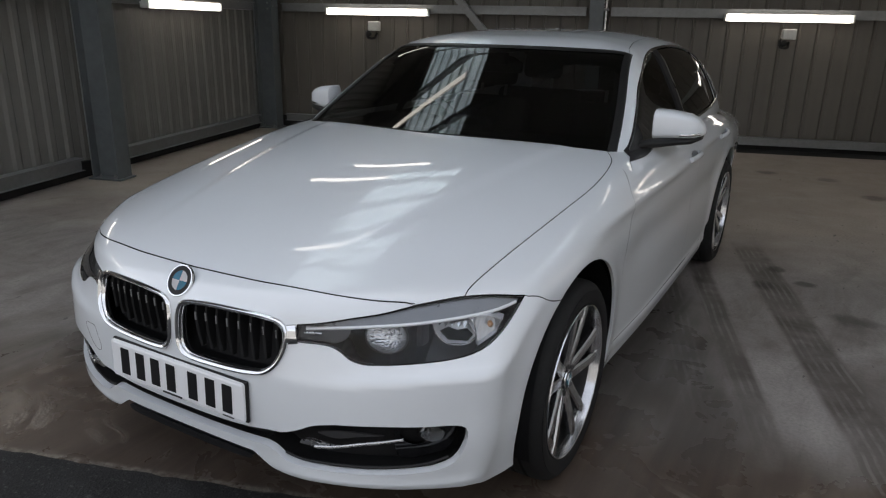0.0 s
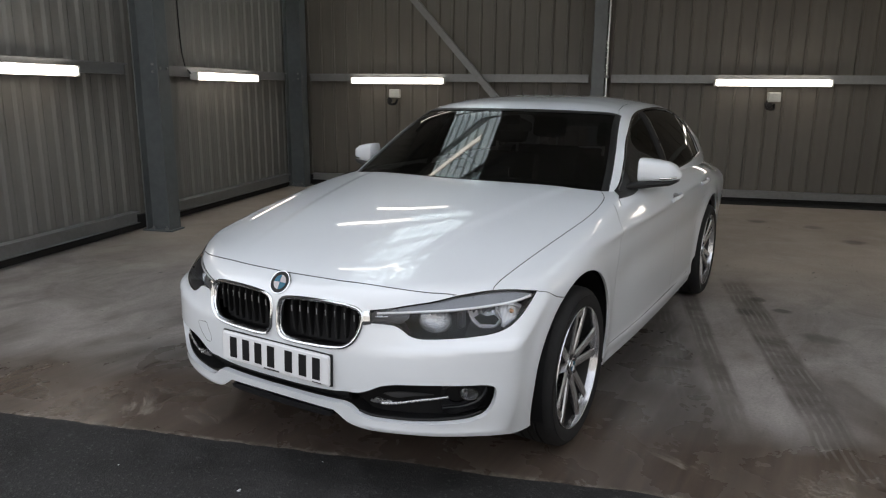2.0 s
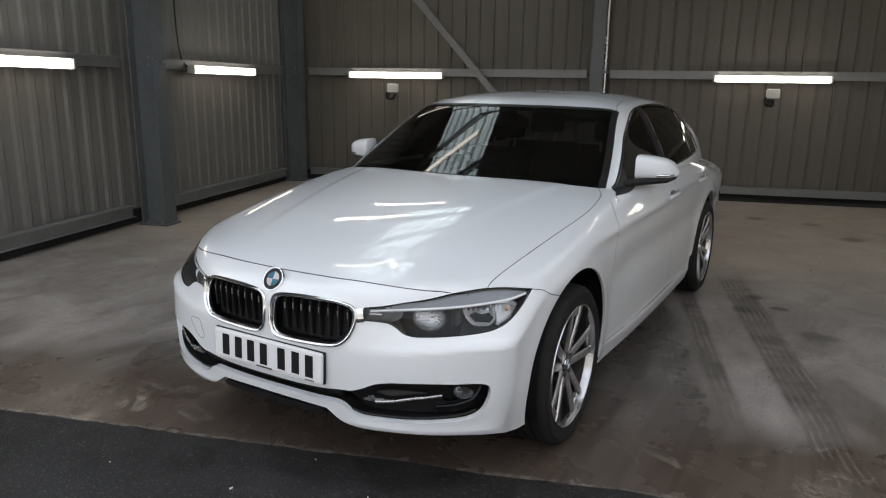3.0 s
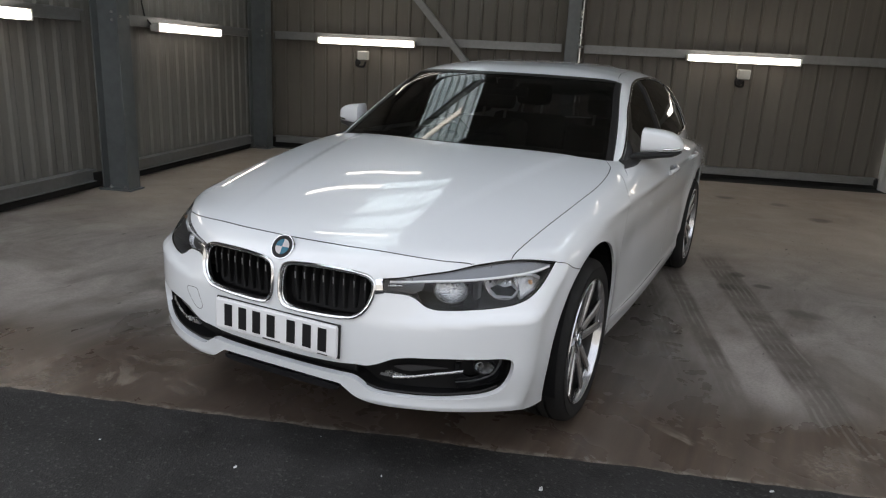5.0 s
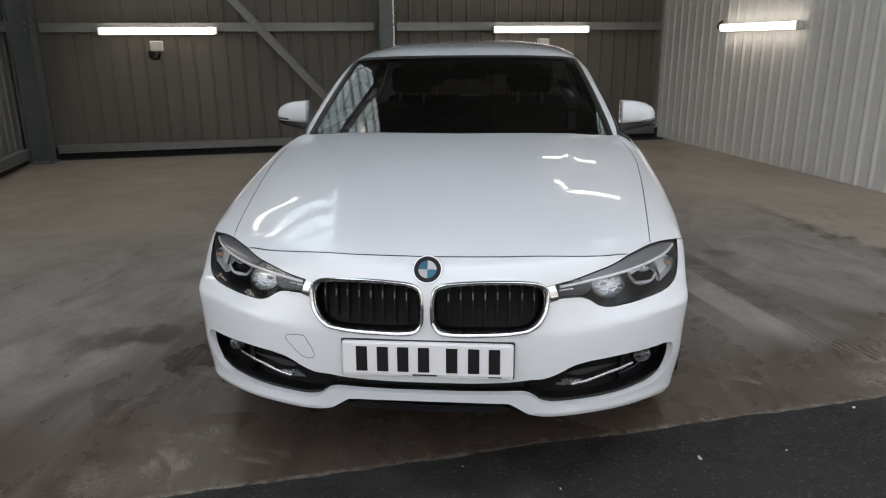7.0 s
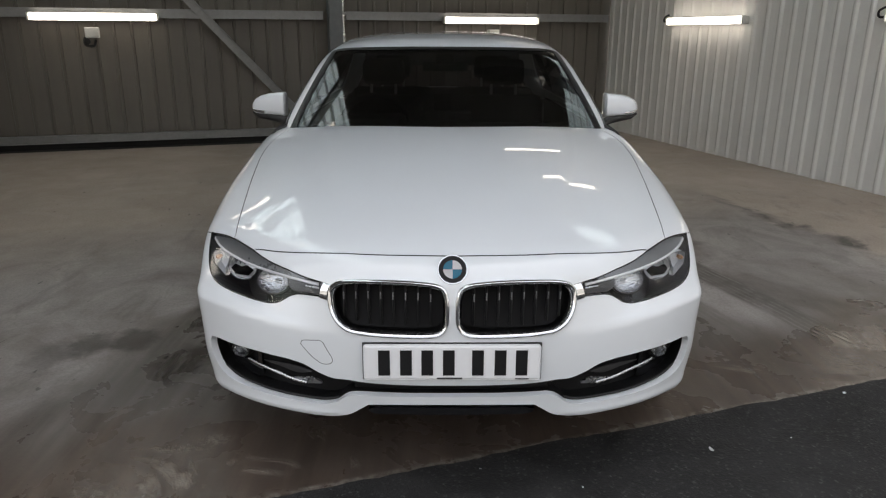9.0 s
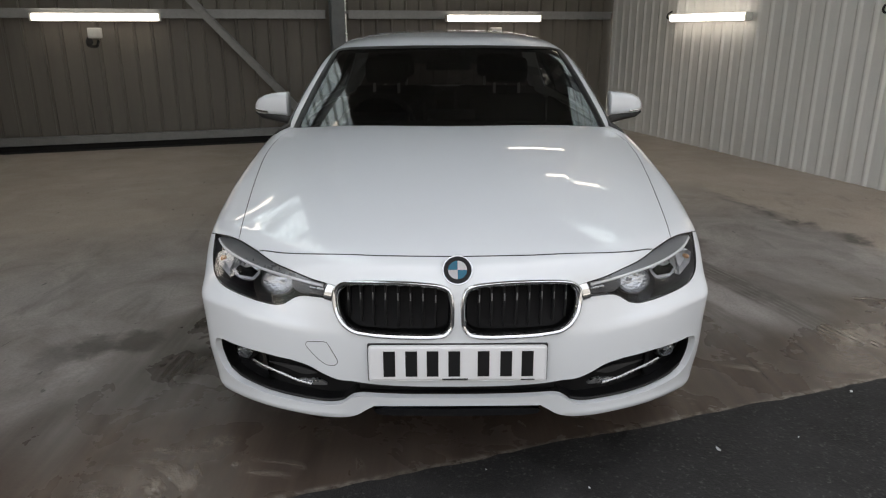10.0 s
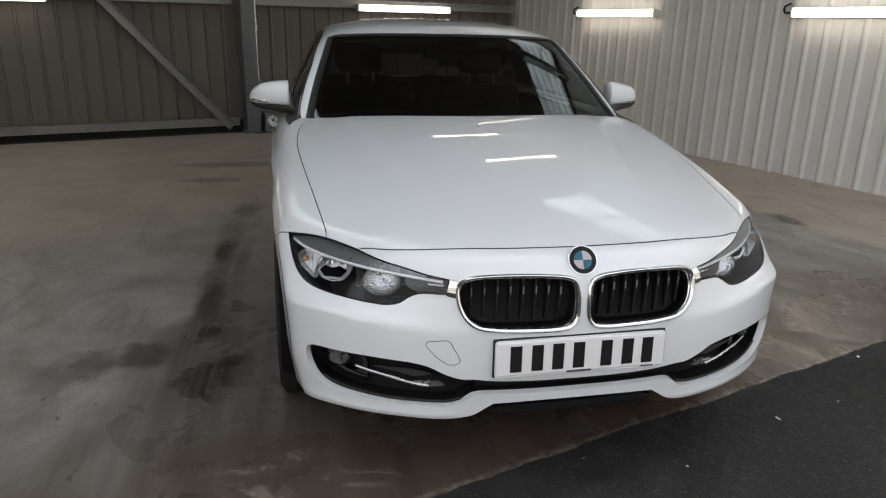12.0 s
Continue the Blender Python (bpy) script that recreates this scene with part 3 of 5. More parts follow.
# cladding
back = corrugated(U1 - U0 + 0.1, ROOF + 0.055, z0=0.14, depth=0.020, crown=0.020, flank=0.010)
fixture("wall_rear", moved(back, pose(U0 - 0.05, V1, 0)), SHEET_DARK, "olive-grey profiled steel cladding on the rear wall")
left = corrugated(V1 - V0 + 0.02, ROOF, z0=0.14, depth=0.014, crown=0.05, flank=0.030)
fixture("wall_west", moved(left, pose(U0, V0, 0, 0, 0, 90)), SHEET_WEST, "grey profiled steel cladding on the side wall, lightened for daylight")
right = corrugated(V1 - V0 + 2.6, ROOF, pitch=0.183, z0=0.0, depth=0.012, crown=0.020, flank=0.026)
fixture("wall_east", moved(right, pose(U1, V1 - 0.02, 0, 0, 0, -90)), SHEET_LIGHT, "off-white ribbed steel lining on the side wall")
# unseen header; its lower edge is set to keep sky light off the rear wall
bm = box((U0 - 0.12, V0 - 0.02, 4.1), (U1 + 0.12, V0 + 0.10, ROOF))
fixture("wall_front", bm, SHEET_DARK, "unseen cladding above the wide front opening, shading the rear wall")

# plain unseen wall across the yard, added to hold back the low sky
fixture("sky_blocking_wall", box((-34, -15.3, -0.1), (34, -15.0, 7.5)), SHEET_BLOCKER, "unseen dark grey wall added to block low sky light")

# roof with two strips of translucent sheet
STRIPS = ((-2.25, -0.85), (3.85, 4.90))
STARTS, ENDS = (0.4, 1.6), (V1, 4.75)
edges = [U0 - 0.12, STRIPS[0][0], STRIPS[0][1], STRIPS[1][0], STRIPS[1][1], U1 + 0.12]
bm = bmesh.new()
for a, b in ((0, 1), (2, 3), (4, 5)):
    add_box(bm, (edges[a], V0 - 0.05, ROOF), (edges[b], V1 + 0.1, ROOF + 0.06))
for s, a, b in zip(STRIPS, STARTS, ENDS):
    add_box(bm, (s[0], V0 - 0.05, ROOF), (s[1], a, ROOF + 0.06))
    add_box(bm, (s[0], b, ROOF), (s[1], V1 + 0.1, ROOF + 0.06))
fixture("ceiling", bm, SHEET_ROOF, "grey profiled roof sheets", "ceiling")
for i, s in enumerate(STRIPS):
    bm = corrugated(s[1] - s[0], ENDS[i] - STARTS[i], pitch=0.2, thick=0.004)
    bm = moved(bm, Matrix.Translation((s[0], STARTS[i], ROOF + 0.03)) @ Matrix(((1, 0, 0, 0), (0, 0, 1, 0), (0, 1, 0, 0), (0, 0, 0, 1))))
    fixture("window_%d" % (i + 1), bm, ROOF_LIGHT, "translucent corrugated roof light", "roof light")


for v in (1.15, 2.3, 3.45, 4.6, 5.75, 6.9):
    fixture("trim", box((U0, v, ROOF - 0.20), (U1, v + 0.065, ROOF - 0.004), 0.003), GALV, "steel purlin under the roof", "purlin")


def rail_section(bm, lo, hi, axis, lip=0.018):
    """A cold-rolled rail: web with two turned edges."""
    add_box(bm, lo, hi, 0.002)
    if axis == "u":
        add_box(bm, (lo[0], lo[1] - 0.035, hi[2] - 0.004), (hi[0], lo[1], hi[2]))
        add_box(bm, (lo[0], lo[1] - 0.035, lo[2]), (hi[0], lo[1], lo[2] + 0.004))
        add_box(bm, (lo[0], lo[1] - 0.037, hi[2] - lip), (hi[0], lo[1] - 0.034, hi[2]))
    else:
        add_box(bm, (hi[0], lo[1], hi[2] - 0.004), (hi[0] + 0.035, hi[1], hi[2]))
        add_box(bm, (hi[0], lo[1], lo[2]), (hi[0] + 0.035, hi[1], lo[2] + 0.004))
        add_box(bm, (hi[0] + 0.034, lo[1], hi[2] - lip), (hi[0] + 0.037, hi[1], hi[2]))
    return bm


def wall_rail(name, lo, hi, axis):
    fixture(name, rail_section(bmesh.new(), lo, hi, axis), GALV, "galvanised steel rail along the cladding", "wall rail")


VR = 7.72
for z in (1.54, 3.05):
    for a, b in ((-3.25, 0.80), (1.10, 4.96)):
        wall_rail("trim", (a, VR, z), (b, VR + 0.06, z + 0.105), "u")
    for a, b in ((V0 + 0.1, 3.84), (4.10, 7.30)):
        wall_rail("trim", (U0 + 0.035, a, z), (U0 + 0.10, b, z + 0.105), "v")
for a, b, z in ((-3.25, 0.80, 0.080), (1.10, 4.96, 0.062)):
    wall_rail("baseboard", (a, VR - 0.01, z), (b, VR + 0.05, z + 0.093), "u")
for a, b in ((V0 + 0.1, 3.84), (4.10, 7.30)):
    wall_rail("baseboard", (U0 + 0.035, a, 0.085), (U0 + 0.10, b, 0.20), "v")
# near-black strips along the wall feet, level with the floor and upright
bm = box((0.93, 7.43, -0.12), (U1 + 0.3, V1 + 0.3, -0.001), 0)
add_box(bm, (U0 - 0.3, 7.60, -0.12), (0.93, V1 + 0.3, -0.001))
fixture("pavement", bm, KERB, "dark flush strip along the foot of the rear wall", "floor edge")
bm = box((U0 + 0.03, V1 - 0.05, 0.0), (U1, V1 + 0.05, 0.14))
fixture("baseboard", bm, KERB, "dark foot of the rear wall", "wall foot")
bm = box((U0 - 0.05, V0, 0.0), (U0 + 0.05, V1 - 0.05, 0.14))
fixture("baseboard", bm, KERB, "dark foot of the side wall", "wall foot")


def steel_column(name, centre, depth, width, along, label):
    """An I-section stanchion on a base plate; the web lies along the given axis."""
    ob = thing(name, label, "steel column")
    w, d, t = width / 2, depth / 2, 0.014
    turn = SHED @ pose(centre[0], centre[1], 0, 0, 0, 0 if along == "u" else 90)
    part("flange", box((-d, -w, 0.0), (-d + t, w, ROOF - 0.02), 0.004, turn), STEEL_BLUE, ob)
    part("flange", box((d - t, -w, 0.0), (d, w, ROOF - 0.02), 0.004, turn), STEEL_BLUE, ob)
    part("web", box((-d + t, -0.005, 0.0), (d - t, 0.005, ROOF - 0.02), 0, turn), STEEL_BLUE, ob)
    part("base_plate", box((-d - 0.03, -w - 0.02, 0.0), (d + 0.03, w + 0.02, 0.016), 0.003, turn), STEEL_BLUE, ob)
    for a in (-1, 1):
        for b in (-1, 1):
            bm = lathe([(0.016, 0.016), (0.030, 0.016), (0.030, 0.008), (0.045, 0.008)], 8, "z")
            part("bolt", moved(bm, turn @ pose(a * (d - 0.06), b * (w - 0.035), 0)), GALV, ob)
    for z in (1.60, 3.11):
        for b in (-1, 1):
            part("bolt", moved(lathe([(0.0, 0.013), (0.010, 0.013), (0.012, 0.007)], 6, "y"), turn @ pose(d - 0.05, -w - 0.001, z + 0.035 * b, 180)), GALV, ob)
            part("bolt", moved(lathe([(0.0, 0.013), (0.010, 0.013), (0.012, 0.007)], 6, "x"), turn @ pose(d, b * (w - 0.04), z)), GALV, ob)
    return ob


steel_column("steel_column", (-3.255, 3.97), 0.27, 0.19, "u", "blue-grey painted steel column against the side wall")
steel_column("steel_column", (-3.38, 7.50), 0.26, 0.20, "u", "blue-grey painted steel column in the rear corner")
steel_column("steel_column", (0.93, 7.60), 0.20, 0.17, "v", "blue-grey painted steel column in the rear wall")

# diagonal brace
brace = thing("diagonal_brace", "grey angle-section steel brace bolted to the column foot", "steel brace")
a, b = Vector((-2.55, 7.58, 3.75)), Vector((0.72, 7.58, 0.10))
run = (b - a).normalized()
m = SHED @ Matrix.Translation(a) @ run.to_track_quat("X", "Y").to_matrix().to_4x4()
n = (b - a).length
part("leg", box((0, -0.006, -0.055), (n, 0.0, 0.055), 0.001, m), GALV, brace)
part("leg", box((0, -0.100, -0.055), (n, -0.006, -0.049), 0.001, m), GALV, brace)

# water pipe with its tap
pipe = thing("water_pipe", "bright galvanised pipe with a small tap beside the column", "pipe")
part("riser", shed(tube([(1.035, 7.60, 4.4), (1.035, 7.60, 0.30)], 0.024, 12, 0.5)), GALV_BRIGHT, pipe, smooth_angle=40)
for z in (0.62, 1.60, 2.6):
    part("clip", shed(box((0.995, 7.57, z), (1.075, 7.63, z + 0.03), 0.006)), GALV, pipe)
tap = part("tap", shed(tube([(1.035, 7.585, 0.60), (0.985, 7.55, 0.60), (0.94, 7.53, 0.58)], 0.014, 10)), GALV_BRIGHT, pipe, smooth_angle=40)
part("lever", shed(box((0.955, 7.52, 0.615), (1.035, 7.54, 0.63), 0.004)), GALV_BRIGHT, tap)


plinth = thing("wall_box", "low grey metal box with a dark slot beside the column foot", "wall box")
part("body", shed(box((1.075, 7.50, 0.0), (1.36, 7.66, 0.235), 0.006)), STEEL_BLUE, plinth)
part("slot", shed(box((1.125, 7.494, 0.075), (1.275, 7.503, 0.165), 0.002)), KERB, plinth)


def strip_lamp(at, wall, length=1.36, label="lit fluorescent strip lamp with a clear cover on the wall rail"):
    """A tube lamp lying along the wall; wall: rear, west, east or roof."""
    ob = thing("strip_lamp", label, "strip lamp", "strip lamps of the shed")
    turn = SHED @ pose(at[0], at[1], at[2], 0, 0, {"rear": 0, "west": 90, "east": -90, "roof": 0}[wall])
    if wall == "roof":
        turn = turn @ pose(0, 0, 0, 90, 0, 0)
    h = length / 2
    part("housing", box((-h - 0.012, 0.02, -0.042), (h + 0.012, 0.07, 0.042), 0.012, turn), LAMP_BODY, ob)
    part("diffuser", box((-h, -0.045, -0.042), (h, 0.019, 0.042), 0.022, turn), TUBE, ob, "glowing white diffuser")
    for s in (-1, 1):
        part("end_cap", box((s * (h + 0.012) - 0.011, -0.04, -0.046), (s * (h + 0.012) + 0.011, 0.02, 0.046), 0.01, turn), LAMP_BODY, ob)
    return ob, turn, h


for u in (-1.88, 3.105):
    strip_lamp((u, 7.645, 1.548), "rear")
    strip_lamp((4.24 if u > 0 else -2.1, 7.645, 4.58), "rear")
# the lamp at v 0.2 is unseen, added to brighten the near west wall
for v in (5.59, 2.40, 0.2):
    ob, turn, h = strip_lamp((U0 + 0.19, v, 1.548), "west")
    part("conduit", moved(tube([(-h - 0.01, 0.12, 3.0), (-h - 0.01, 0.12, 0.10), (-h - 0.01, 0.05, 0.02)], 0.008, 8, 0.3), turn), BLACK, ob, "thin black conduit")
for v in (5.53, 2.38, -0.8):
    ob, turn, h = strip_lamp((U1 - 0.09, v, 1.532), "east", 1.36, "lit fluorescent strip lamp on the off-white wall")
    part("cable", moved(tube([(-h - 0.03, 0.03, 0.0), (-h - 0.10, 0.0, 0.0), (-h - 0.125, 0.02, 0.05), (-h - 0.09, 0.06, 0.085)], 0.010, 8, 0.01), turn), BLACK, ob, "curled black cable")
for u, v in ((-1.75, 4.1), (-2.7, 7.0), (4.33, 5.9)):
    strip_lamp((u, v, ROOF - 0.28), "roof", 1.36, "lit fluorescent strip lamp under the roof")

for u in (-1.93, 3.15):
    ob = thing("sensor_box", "white sensor box on a black bracket under the lamp", "sensor", "wall sensors")
    tagged(ob, group="wall sensors")
    turn = SHED @ pose(u, 7.70, 1.36)
    part("box", box((-0.075, -0.06, -0.05), (0.075, 0.04, 0.07), 0.012, turn), LAMP_BODY, ob)
    part("bracket", moved(tube([(-0.03, 0.03, -0.02), (-0.09, -0.02, -0.06), (-0.08, -0.05, -0.13), (0.0, -0.02, -0.14), (0.02, 0.04, -0.08)], 0.016, 8, 0.02), turn), BLACK, ob)
    part("lens", moved(lathe([(-0.09, 0.02), (-0.085, 0.035), (-0.06, 0.035)], 14, "y"), turn @ pose(-0.055, 0.0, -0.09)), BLACK, ob, smooth_angle=40)


# ---- panels: outlines laid on the car's form, cut to shape, with turned-in edges ----
from mathutils.geometry import delaunay_2d_cdt

AXIS = 1.25


class Around:
    """Seen from all round an upright axis behind the nose: arc length and height."""
    def plane(self, p):
        p = np.atleast_2d(p)
        return np.stack([np.arctan2(p[:, 0], AXIS - p[:, 1]) * 1.1, p[:, 2]], -1)

    def rays(self, q):
        a = q[:, 0] / 1.1
        w = np.stack([-np.sin(a), np.cos(a), 0 * a], -1)
        o = np.stack([0 * a, 0 * a + AXIS, q[:, 1]], -1) - 2.2 * w
        return o, w, 2.2


class Along:
    """Seen along one direction."""
    def __init__(self, way, right, up, reach=3.0):
        self.way, self.right, self.up = (np.array(v, float) / np.linalg.norm(v) for v in (way, right, up))
        self.reach = reach

    def plane(self, p):
        p = np.atleast_2d(p)
        return np.stack([p @ self.right, p @ self.up], -1)

    def rays(self, q):
        centre = np.array((0.0, 0.0, 0.7)) - self.way * ((np.array((0.0, 0.0, 0.7))) @ self.way)
        base = q[:, :1] * self.right + q[:, 1:] * self.up
        start = -1.2 if abs(self.way[1]) > 0.9 else -2.2
        return base + self.way * start, self.way, self.reach


def tilted(degrees):
    c, s = math.cos(radians(degrees)), math.sin(radians(degrees))
    return Along((-c, 0, -s), (0, 1, 0), (-s, 0, c), 2.2)


FRONT = Along((0, 1, 0), (1, 0, 0), (0, 0, 1), 4.0)
TOP = Along((0, 0, -1), (1, 0, 0), (0, 1, 0), 2.2)
FLANK, SHOULDER = tilted(20), tilted(40)
ROUND = Around()
SCREEN = Along((0, .8, -.6), (1, 0, 0), (0, .6, .8), 4.0)


def on_front(points, field=lower_body):
    """Places on the form for (x, z) pairs."""
    q = np.array(points, float)
    return cast(field, np.stack([q[:, 0], 0 * q[:, 0] - 0.5, q[:, 1]], -1), (0, 1, 0), 2.6, 520)[0]


def on_top(points, field=lower_body):
    q = np.array(points, float)
    return cast(field, np.stack([q[:, 0], q[:, 1], 0 * q[:, 0] + 1.6], -1), (0, 0, -1), 1.4, 280)[0]


def on_side(points, field=lower_body):
    q = np.array(points, float)
    return cast(field, np.stack([0 * q[:, 0] + 1.3, q[:, 0], q[:, 1]], -1), (-1, 0, 0), 1.3, 260)[0]


def within(poly, q):
    poly, q = np.asarray(poly), np.asarray(q)
    a, b = poly, np.roll(poly, -1, 0)
    x, y = q[:, 0:1], q[:, 1:2]
    hit = (a[:, 1] > y) != (b[:, 1] > y)
    with np.errstate(divide="ignore", invalid="ignore"):
        cross = (b[:, 0] - a[:, 0]) * (y - a[:, 1]) / (b[:, 1] - a[:, 1]) + a[:, 0]
    return (hit & (x < cross)).sum(1) % 2 == 1


def distance(poly, q):
    a, b = poly, np.roll(poly, -1, 0)
    d = b - a
    t = np.clip(((q[:, None] - a) * d).sum(-1) / np.maximum((d * d).sum(-1), 1e-12), 0, 1)
    return np.linalg.norm(q[:, None] - (a + t[..., None] * d), axis=-1).min(1)


def shrink(poly, by):
    """The outline drawn in by a small width, for a panel gap."""
    area = np.sum(poly[:, 0] * np.roll(poly[:, 1], -1) - np.roll(poly[:, 0], -1) * poly[:, 1])
    d = np.roll(poly, -1, 0) - np.roll(poly, 1, 0)
    n = np.stack([-d[:, 1], d[:, 0]], -1) / np.maximum(np.linalg.norm(d, axis=1), 1e-9)[:, None]
    return poly + n * by * np.sign(area)


def cut_panel(outline, view, holes=(), gap=0.024, inset=0.0014, fold=0.010, field=lower_body, sink=0.0):
    """Vertices, faces and corner normals of a panel within an outline of places, with its holes."""
    outer = shrink(view.plane(outline), inset)
    inner = [shrink(view.plane(h), -inset) for h in holes]
    lo, hi = outer.min(0), outer.max(0)
    gx, gy = np.meshgrid(np.arange(lo[0], hi[0], gap), np.arange(lo[1], hi[1], gap * 0.87))
    gx = gx + (np.arange(len(gx)) % 2)[:, None] * gap / 2
    grid = np.stack([gx.ravel(), gy.ravel()], -1)
    keep = within(outer, grid) & (distance(outer, grid) > gap * 0.45)
    for h in inner:
        keep &= ~within(h, grid)
        keep &= distance(h, grid) > gap * 0.45
    grid = grid[keep]
    loops, edges, pts = [outer] + inner, [], []
    for l in loops:
        n0 = len(pts)
        pts += [Vector(p) for p in l]
        edges += [(n0 + i, n0 + (i + 1) % len(l)) for i in range(len(l))]
    pts += [Vector(p) for p in grid]
    v2, _, f2, *_ = delaunay_2d_cdt(pts, edges, [], 0, 1e-6)
    q = np.array([tuple(v) for v in v2])
    tri = np.array([f for f in f2 if len(f) == 3])
    mid = q[tri].mean(1)
    ok = within(outer, mid)
    for h in inner:
        ok &= ~within(h, mid)
    tri = tri[ok]
    o, w, reach = view.rays(q)
    p, _ = cast(field, o, w, reach, 300)
    nrm = normals(field, p)
    p = p - nrm * sink
    a, b, c = p[tri[:, 0]], p[tri[:, 1]], p[tri[:, 2]]
    flip = (np.cross(b - a, c - a) * nrm[tri[:, 0]]).sum(1) < 0
    tri[flip] = tri[flip][:, ::-1]
    verts, faces = list(p), [tuple(t) for t in tri]
    corner = [nrm[i] for f in faces for i in f]
    if fold:
        count = {}
        for f in faces:
            for i in range(3):
                e = (f[i], f[(i + 1) % 3])
                count[e] = count.get(e, 0) + 1
        rim = [e for e in count if (e[1], e[0]) not in count]
        fresh = {}
        for e in rim:
            for i in e:
                if i not in fresh:
                    fresh[i] = (len(verts), len(verts) + 1)
                    verts += [p[i], p[i] - nrm[i] * fold]
        for i, j in rim:
            f = (fresh[j][0], fresh[i][0], fresh[i][1], fresh[j][1])
            side = np.cross(p[j] - p[i], nrm[i])
            side = side / max(np.linalg.norm(side), 1e-9)
            faces.append(f)
            corner += [side] * 4
    return np.array(verts), faces, np.array(corner)


def panel(name, shape, material, parent, label="", side=1):
    """A cut panel as an object; side -1 mirrors it across the car."""
    verts, faces, corner = shape
    if side < 0:
        verts, corner = verts * (-1, 1, 1), corner.copy()
        out, k = [], 0
        for f in faces:
            n = len(f)
            out.append(corner[k:k + n][::-1] * (-1, 1, 1))
            k += n
        corner, faces = np.concatenate(out), [tuple(f)[::-1] for f in faces]
    return mesh_object(name, verts, faces, material, parent, label, True, corner)


def mirrored(outline):
    """A closed outline across the middle from one half that begins and ends at x = 0."""
    half = np.array(outline)
    return np.concatenate([half, (half * (-1, 1, 1))[::-1][1:-1]])


def ribbon(name, places, width, height, material, parent, field=lower_body, lift=0.0, closed=False, side=1, label="", n=8):
    """A moulded strip lying on the form."""
    p = np.array(places)
    nrm = normals(field, p)
    a, u = round_section(width / 2, height / 2, n, lift)
    verts, faces = sweep(p, nrm, a, u, closed)
    verts = np.array(verts)
    if side < 0:
        verts = verts * (-1, 1, 1)
    bm = bmesh.new()
    made = [bm.verts.new(v) for v in verts]
    for f in faces:
        bm.faces.new([made[i] for i in f])
    return part(name, bm, material, parent, label, 50)


def flipped(bm, side):
    if side < 0:
        bmesh.ops.scale(bm, vec=(-1, 1, 1), verts=bm.verts)
    return bm


# ---- the car: white saloon, nose towards the threshold ----
car = thing("car", "white four-door saloon car parked with its nose to the threshold", "car")
G = 0.02

# feature lines of one half
SEAM_HOOD = spline([(0, .088), (.162, .093), (.26, .101), (.42, .132), (.524, .174), (.617, .233)], G)
LAMP_TOP = [(.380, .6815), (.435, .689), (.50, .702), (.56, .712), (.617, .7265)]
LAMP_BROW = [(.617, .7265), (.66, .733), (.707, .7375), (.76, .735), (.820, .724)]
LAMP_REST = [(.820, .724), (.815, .69), (.806, .658), (.790, .632), (.765, .617), (.72, .608), (.65, .602), (.59, .599), (.545, .600), (.515, .609), (.49, .626), (.465, .637), (.44, .640), (.385, .641)]
lamp_top, lamp_brow = on_front(spline(LAMP_TOP, G)), on_front(spline(LAMP_BROW, G))
lamp_rest = on_front(spline(LAMP_REST, G))
lamp_inner = on_front(spline([(.385, .641), (.380, .6815)], G))
lamp_outline = np.concatenate([lamp_top[:-1], lamp_brow[:-1], lamp_rest[:-1], lamp_inner[:-1]])
hood_front = on_top(SEAM_HOOD)
i_corner = len(on_front(spline(LAMP_BROW[:3], G)))
brow_to_hood, brow_to_tip = lamp_brow[:i_corner], lamp_brow[i_corner - 1:]
HOOD_SIDE = [(.704, .330), (.732, .57), (.762, .84), (.782, 1.09), (.775, 1.27), (.755, 1.37), (.715, 1.445)]
hood_side = on_top(spline(HOOD_SIDE, G))
hood_side[0] = brow_to_hood[-1]
hood_rear = on_top(spline([(.715, 1.445), (.55, 1.375), (.35, 1.315), (.15, 1.28), (0, 1.272)], G))

# bonnet
half = np.concatenate([hood_front[:-1], brow_to_hood[:-1], hood_side[:-1], hood_rear])
bonnet = panel("bonnet", cut_panel(mirrored(half), TOP, inset=.0017, fold=.018), PAINT, car)

# front bumper with the grille, lamp and intake openings
WHEEL_Y, WHEEL_Z, ARCH, AXLES = .790, .350, .373, (.800, 3.370)


def arch(yc, a0, a1, r=ARCH, zc=WHEEL_Z):
    n = max(2, int(abs(a1 - a0) * r / G))
    return [(yc - r * math.cos(a0 + (a1 - a0) * i / n), zc + r * math.sin(a0 + (a1 - a0) * i / n)) for i in range(n + 1)]


A_SEAM = 1.03
seam_side = on_side(spline([(.445, .722), (.485, .715), (.53, .690), (WHEEL_Y - ARCH * math.cos(A_SEAM), WHEEL_Z + ARCH * math.sin(A_SEAM))], G))
seam_side[0] = lamp_brow[-1]
arch_bumper = on_side(arch(WHEEL_Y, A_SEAM, -.385))
bottom_side = on_side(spline([arch(WHEEL_Y, A_SEAM, -.385)[-1], (.388, .208), (.334, .219), (.29, .235)], G))
BOTTOM = [(.765, .247), (.72, .251), (.60, .254), (.50, .256), (.40, .254), (.345, .258), (.305, .270), (.275, .290), (.250, .306)]
bottom_front = on_front(spline(BOTTOM, G))
bottom_mid = on_front(spline([(.250, .306), (.12, .308), (0, .308)], G))
half = np.concatenate([hood_front[:-1], lamp_top[::-1][:-1], lamp_inner[::-1][:-1], lamp_rest[::-1][:-1], seam_side[:-1], arch_bumper[:-1], bottom_side, bottom_front[:-1], bottom_mid])
